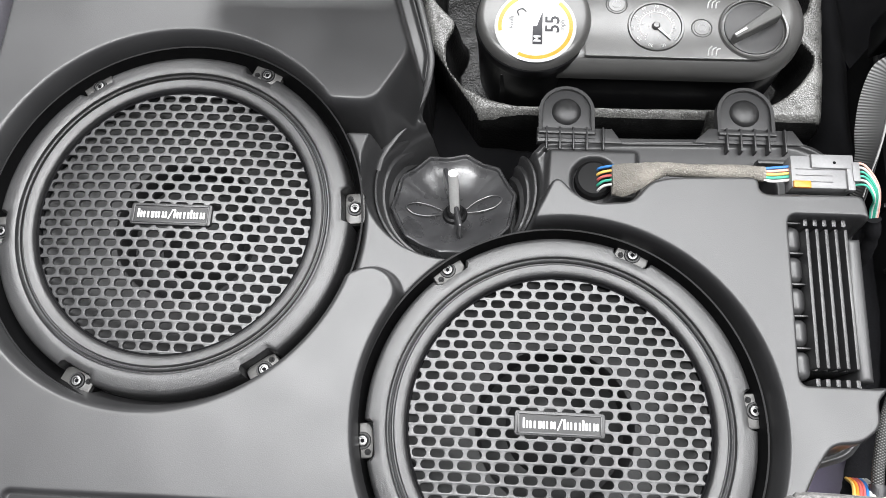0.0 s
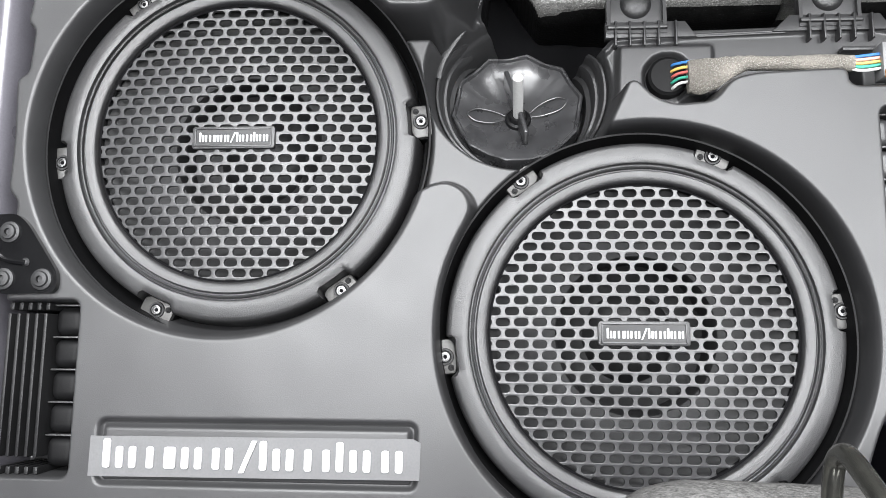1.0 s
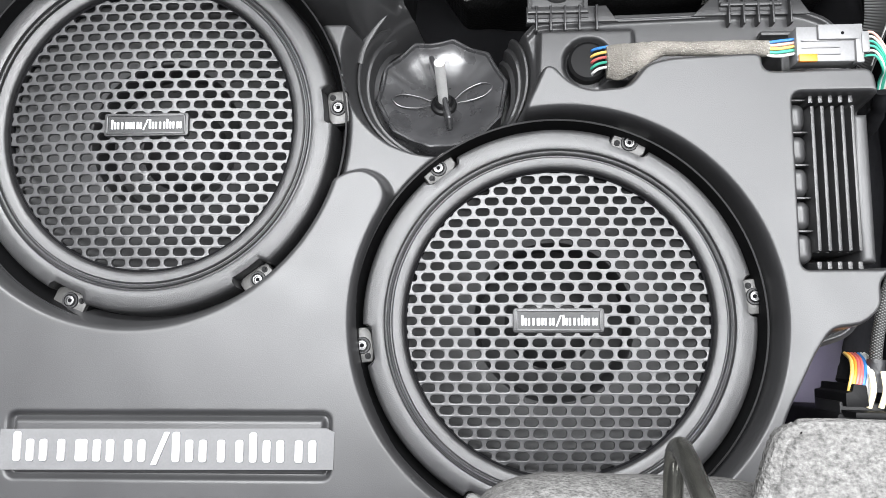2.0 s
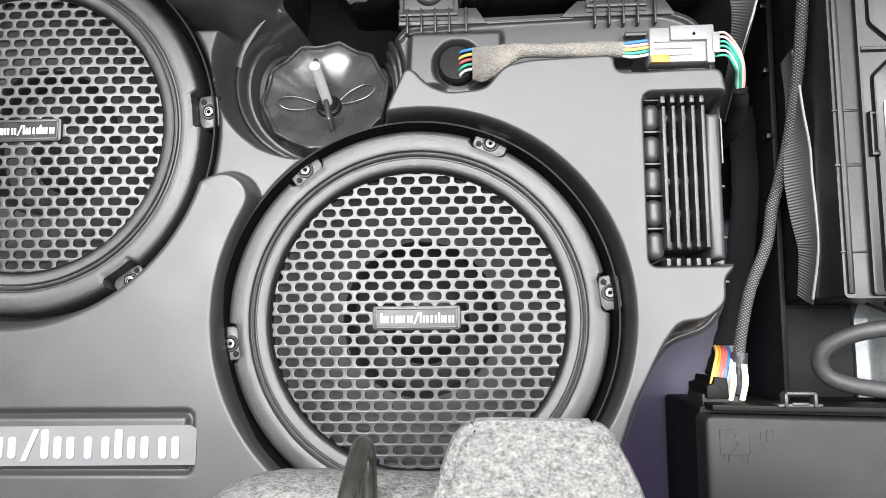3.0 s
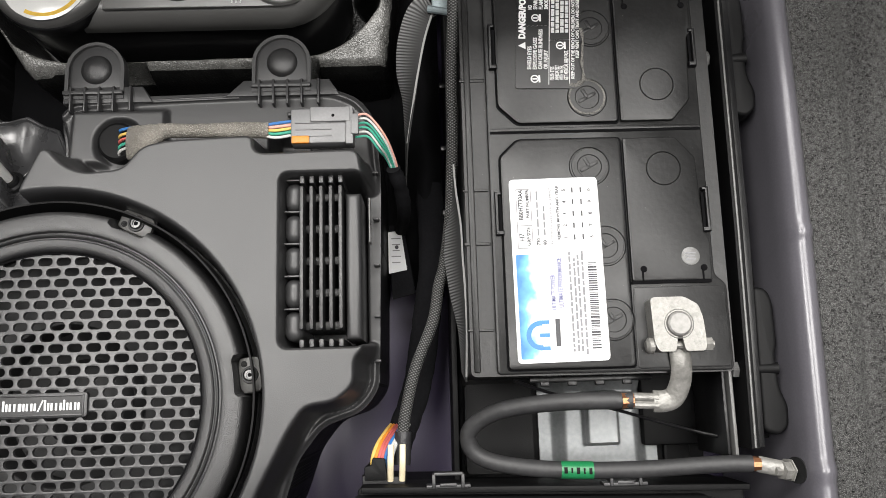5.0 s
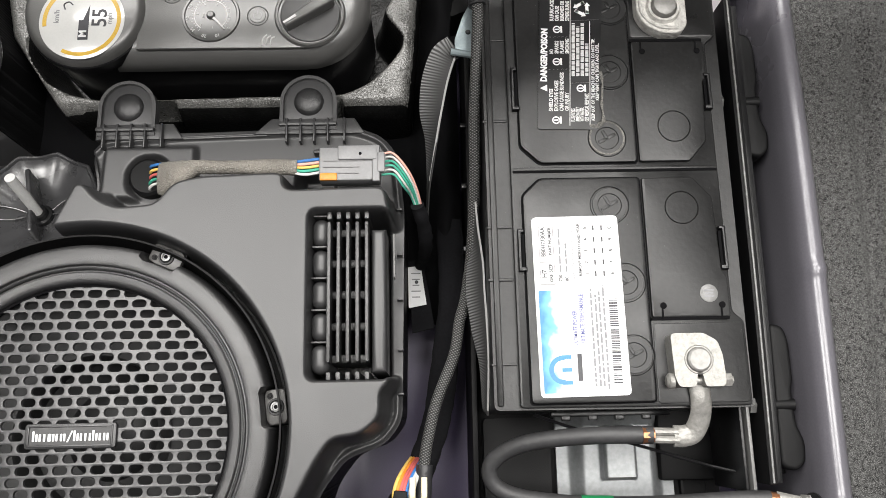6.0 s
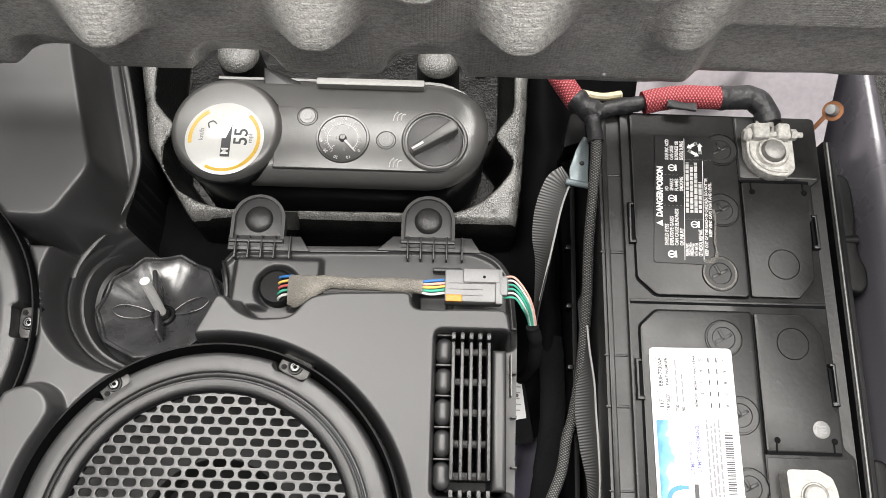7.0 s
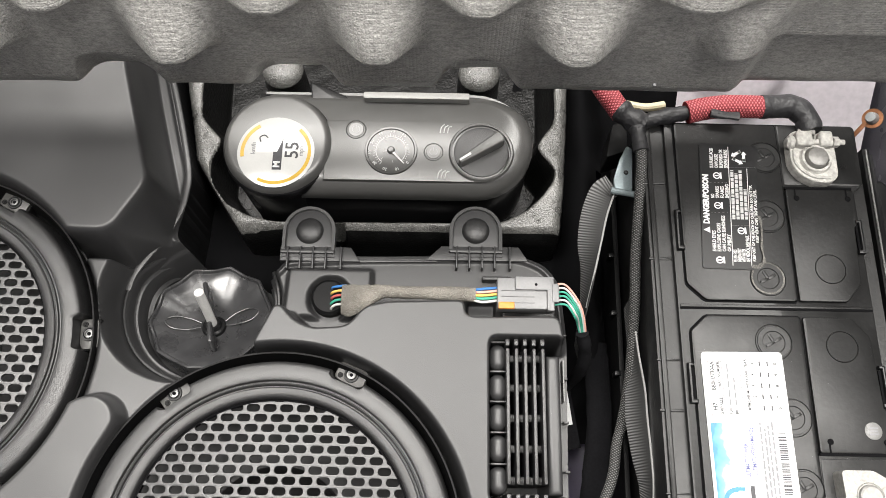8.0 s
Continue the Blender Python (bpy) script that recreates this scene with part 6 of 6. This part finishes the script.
part("sleeve", tube([(0.3350, 0.3520, 0.051), (0.3385, 0.3250, 0.049), (0.3375, 0.2980, 0.043), (0.3352, 0.2520, 0.026), (0.3350, 0.2180, 0.015), (0.3340, 0.1920, 0.006), (0.3320, 0.1600, -0.006), (0.3275, 0.1299, -0.018), (0.3227, 0.1127, -0.020), (0.3180, 0.0880, -0.020), (0.3050, 0.0560, -0.020), (0.2980, 0.0293, -0.020), (0.2949, 0.0101, -0.020), (0.2940, -0.010, -0.020)], 0.0041, 18, 10), M_BRAID, con)
part("end_tape", tube([(0.2953, 0.0120, -0.020), (0.2948, 0.0050, -0.020), (0.2940, -0.010, -0.020)], 0.0058, 14), M_TAPE, con, "black tape end")
part("end_tape", tube([(0.3350, 0.3530, 0.051), (0.3370, 0.3390, 0.050), (0.3385, 0.3260, 0.049)], 0.0060, 14, wob=0.2), M_TAPE, con, "black tape end")
strap = thing("webbing_strap", "grey ribbed nylon webbing strap beside the battery", "strap")


def ribbon(pts, wide, thick, lean, per=10):
    """A flat strap; lean: the angle of its width against level, point by point."""
    own = bmesh.new()
    uv = own.loops.layers.uv.new("UVMap")
    line = curve_points(pts, per)
    rings, run, runs = [], 0.0, []
    for i, c in enumerate(line):
        a = np.interp(i / (len(line) - 1), np.linspace(0, 1, len(lean)), lean)
        t = (line[min(i + 1, len(line) - 1)] - line[max(i - 1, 0)]).normalized()
        s = t.cross(Vector((0, 0, 1)))
        s = s.normalized() if s.length > 1e-4 else Vector((1, 0, 0))
        n = s.cross(t)
        s, n = s * math.cos(radians(a)) + n * math.sin(radians(a)), n * math.cos(radians(a)) - s * math.sin(radians(a))
        run += (c - line[i - 1]).length if i else 0
        runs.append(run)
        rings.append([own.verts.new(c + s * (wide / 2 * u) + n * (thick / 2 * v)) for u, v in ((-1, -0.6), (-0.9, -1), (0.9, -1), (1, -0.6), (1, 0.6), (0.9, 1), (-0.9, 1), (-1, 0.6))])
    us = (0, 0.05, 0.95, 1, 1, 0.95, 0.05, 0)
    for i, (a, b) in enumerate(zip(rings, rings[1:])):
        for j in range(8):
            q = (j + 1) % 8
            f = own.faces.new((a[j], a[q], b[q], b[j]))
            for lp, (u, v) in zip(f.loops, ((us[j], runs[i]), (us[q], runs[i]), (us[q], runs[i + 1]), (us[j], runs[i + 1]))):
                lp[uv].uv = (u * wide, v)
    own.faces.new(rings[0][::-1])
    own.faces.new(rings[-1])
    return own


STRAP = [(0.3340, 0.2200, -0.006), (0.3342, 0.1950, -0.001), (0.3342, 0.1750, 0.001), (0.3335, 0.1500, 0.003), (0.3332, 0.1300, 0.003), (0.3352, 0.1050, 0.003), (0.3378, 0.0800, 0.002), (0.3385, 0.0480, -0.010)]
part("strap_band", ribbon(STRAP, 0.0210, 0.0014, [-88, -86, -80, -62, -57, -63, -76, -85]), M_WEB, strap)
part("pale_edge", ribbon([(0.3343, 0.2200, 0.0045), (0.3350, 0.1950, 0.0098), (0.3360, 0.1750, 0.0118), (0.3386, 0.1500, 0.0126), (0.3391, 0.1300, 0.0122), (0.3400, 0.1050, 0.0128), (0.3402, 0.0800, 0.0125), (0.3394, 0.0480, 0.0008)], 0.0014, 0.0018, [0, 0]), M_EDGE, strap, "pale stitched edge")
loop = thing("webbing_loop", "looped grey webbing strap hanging from the buckle", "strap")
part("loop_band", ribbon([(0.3230, 0.3120, 0.016), (0.3145, 0.3060, 0.013), (0.3075, 0.2880, 0.009), (0.3045, 0.2680, 0.003), (0.3045, 0.2480, -0.006), (0.3020, 0.2180, -0.024), (0.3000, 0.190, -0.050)], 0.0200, 0.0014, [-6, -8, -18, -34, -62, -84, -88]), M_WEB, loop)
part("pale_edge", ribbon([(0.3250, 0.3075, 0.0175), (0.3205, 0.2960, 0.0150), (0.3168, 0.2840, 0.0125), (0.3128, 0.2660, 0.0095), (0.3090, 0.2480, 0.0032), (0.3030, 0.2180, -0.0140)], 0.0015, 0.0018, [0, 0]), M_EDGE, loop, "pale stitched edge")
buck = thing("buckle", "zinc plated steel strap buckle beside the battery", "buckle")
bm = prism(soften([(0.3235, 0.3050), (0.3370, 0.3020), (0.3395, 0.3420), (0.3350, 0.3450), (0.3288, 0.3330), (0.3228, 0.3150)], 0.002), 0.0180, 0.0205, 0.0008)
part("plate", bm, M_BUCKLE, buck)
part("roller", tube([(0.3200, 0.3050, 0.0215), (0.3385, 0.3015, 0.0215)], 0.0026, 10), M_BUCKLE, buck)
part("rivet", lathe([(0, 0.0222), (0.0014, 0.0218), (0.0020, 0.0205)], 14, m=Matrix.Translation((0.3330, 0.3210, 0))), M_STEEL, buck)
part("dark_panel", prism(soften([(0.3200, 0.338), (0.338, 0.345), (0.338, 0.372), (0.326, 0.368)], 0.003), -0.02, 0.012, 0.001), M_BLACK, buck)
tag = thing("paper_tag", "white paper tag on a black strap", "tag")
bm = prism([(0.2845, 0.1310), (0.2988, 0.1337), (0.2946, 0.1655), (0.2843, 0.1642)], -0.0752, -0.0745)
part("paper", bm, M_LABEL, tag)
for k in range(5):
    part("print_line", box(0.2905, 0.1590 - 0.0048 * k, -0.0744, 0.0075 - 0.001 * (k % 3), 0.0009, 0.0002), M_CONN, tag)
part("print_spot", disc(0.2910, 0.1520, -0.0745, -0.0742, 0.0015, 0.0001), M_INK, tag)
bm = prism([(0.2870, 0.1110), (0.3050, 0.1150), (0.2965, 0.1700), (0.2848, 0.1700)], -0.0780, -0.0756, 0.0005)
part("strap", bm, M_CLOTH, tag, "black strap")
part("strap_stand", prism([(0.2880, 0.1200), (0.2990, 0.1220), (0.2950, 0.1600), (0.2860, 0.1600)], -0.119, -0.0780), M_DARK, tag)
cluster = thing("taped_cable", "black cloth-wrapped cable bundle under the conduit", "cable")
part("wrap", tube([(0.3180, 0.2000, -0.064), (0.3190, 0.1400, -0.062), (0.3130, 0.0920, -0.060), (0.3050, 0.0440, -0.056), (0.2930, 0.0100, -0.046), (0.2860, -0.006, -0.040)], 0.0105, 18, 8, flat=0.5, wob=0.08), M_CLOTH, cluster)

# ---- folded load floor, raised along the far edge ----
lid = thing("load_floor_panel", "raised grey felt load floor underside with moulded pillows", "floor panel")
us, vs, U, V = grid(-0.20, 0.66, 0.090, 0.30, 0.0012)
NOTCH = ((-0.0420, 0.0215), (0.0790, 0.0225), (0.2050, 0.0205))
edge = np.where(U > 0.385, 0.1090, 0.1080)
D = np.zeros(U.shape)
for cu, low, a, h in ((-0.105, 0.167, 0.030, 0.024), (0.0180, 0.167, 0.030, 0.024), (0.1450, 0.169, 0.030, 0.024), (0.2690, 0.171, 0.031, 0.024), (0.3680, 0.163, 0.022, 0.012), (-0.042, 0.213, 0.030, 0.020), (0.083, 0.213, 0.030, 0.020), (0.207, 0.214, 0.030, 0.020), (0.335, 0.216, 0.034, 0.016)):
    # a scoop: steep below, leaning back above
    rise = np.clip((V - low + 0.010) / 0.018, 0, 1)
    fall = np.clip((V - low - 0.004) / 0.046, 0, 1)
    side = np.clip((np.abs(U - cu) / a - 0.10) / 1.10, 0, 1)
    D += h * rise ** 2 * (3 - 2 * rise) * (1 - fall ** 2 * (3 - 2 * fall)) * (1 - side ** 2 * (3 - 2 * side))
for cu, half in NOTCH:
    arch = step((np.hypot((U - cu - 0.004) / (half + 0.012), (V - 0.1085) / 0.042) - 1.0) * 0.03, 0.016)
    D -= 0.019 * arch
    edge = edge - 0.008 * step(np.abs(U - cu - 0.003) - half - 0.004, 0.012)
right = step(0.385 - U, 0.014)
D -= right * (0.004 + 0.006 * np.clip((0.176 - V) / 0.008, 0, 1))
D += -0.30 * np.clip(0.117 - V, 0, 1) + 0.0007 * lumps(U, V, 120) - 0.10 * np.clip(V - 0.22, 0, 1)
relief("panel", us, vs, D, V > edge, M_FELT, lid, skirt=-0.030, place=lambda co: (co[:, 0], 0.341 - co[:, 2], co[:, 1]))
part("rivet", lathe([(0, 0.0016), (0.0010, 0.0014), (0.0016, 0)], 12, m=Matrix.Translation((0.3275, 0.3335, 0.1335)) @ Matrix.Rotation(math.pi / 2, 4, "X")), M_CONN, lid)

# ---- boot sill with striker ----
sill = thing("boot_sill_trim", "grey felt boot sill trim at the opening", "sill trim")
def sheet_from(rows, name, material, parent, label=""):
    """A sheet through rows of points, all of one length."""
    bm = bmesh.new()
    vs = [[bm.verts.new(p) for p in row] for row in rows]
    for a, b in zip(vs, vs[1:]):
        for i in range(len(a) - 1):
            bm.faces.new((a[i], a[i + 1], b[i + 1], b[i]))
    return part(name, bm, material, parent, label, smooth=70)


rows = []
for x in np.arange(-0.40, 0.45, 0.004):
    front = np.interp(x, [-0.55, 0.010, 0.020, 0.030, 0.048, 0.105, 0.172, 0.62], [-0.075, -0.060, -0.034, -0.024, -0.0195, -0.021, -0.030, -0.045])
    fuzz = 0.0010 * noise.noise(Vector((x * 90, 0, 0)))
    rows.append([(x, front + fuzz - back, z + 0.0012 * noise.noise(Vector((x * 60, back * 60, 2)))) for back, z in ((0.006, 0.250), (0.001, 0.264), (0.0, 0.276), (0.0025, 0.287), (0.007, 0.293), (0.014, 0.2965), (0.026, 0.297), (0.06, 0.297), (0.12, 0.297))])
sheet_from(rows, "trim", M_TRIM, sill)
part("support", box(0.035, -0.195, 0.16, 1.15, 0.16, 0.24, 0.004), M_BODY, sill, "painted sill panel")
flap = thing("striker_cover_flap", "grey felt flap over the boot latch on the sill", "felt flap")
xs, ys, X, Y = grid(0.074, 0.196, -0.104, 0.002, 0.0012)
FLAP = [(0.1122, -0.0010), (0.1545, -0.0010), (0.1640, -0.0217), (0.1790, -0.060), (0.1930, -0.102), (0.0770, -0.102), (0.0920, -0.060), (0.1050, -0.0217)]
d_flap = inside(soften(FLAP, 0.006), X, Y)
Z = 0.3120 - 0.0070 * (1 - np.sqrt(np.clip(1 - np.clip(1 + d_flap / 0.0065, 0, 1) ** 2, 0, 1))) + 0.0004 * lumps(X, Y, 420) + 0.0003 * lumps(X, Y, 900, 2)
relief("felt", xs, ys, Z, d_flap < 0.0012, M_TRIM, flap, skirt=0.298, snap=d_flap)
part("rolled_edge", tube([(x, y, 0.3062) for x, y in soften([(0.0800, -0.095), (0.0935, -0.056), (0.1065, -0.0225), (0.1135, -0.0028), (0.1530, -0.0028), (0.1625, -0.0225), (0.1770, -0.058), (0.1905, -0.095)], 0.006)[5:-5]], 0.0036, 10, 3, wob=0.12), M_TRIM, flap, "rounded felt edge")
strk = thing("latch_striker", "shiny steel boot latch striker loop on the sill", "striker")
part("loop", tube([(0.0825, -0.070, 0.2960), (0.0825, -0.040, 0.2965), (0.0825, -0.0215, 0.2985), (0.0825, -0.0105, 0.3025), (0.0825, -0.0070, 0.3080), (0.0825, -0.0078, 0.3140), (0.0825, -0.0135, 0.3260), (0.0825, -0.0190, 0.3350), (0.0825, -0.030, 0.3450), (0.0825, -0.060, 0.3480)], 0.0030, 16, up=(1, 0, 0)), M_STRIKER, strk)
part("foot", box(0.0825, -0.070, 0.316, 0.030, 0.016, 0.072, 0.003), M_GLOSS, strk)
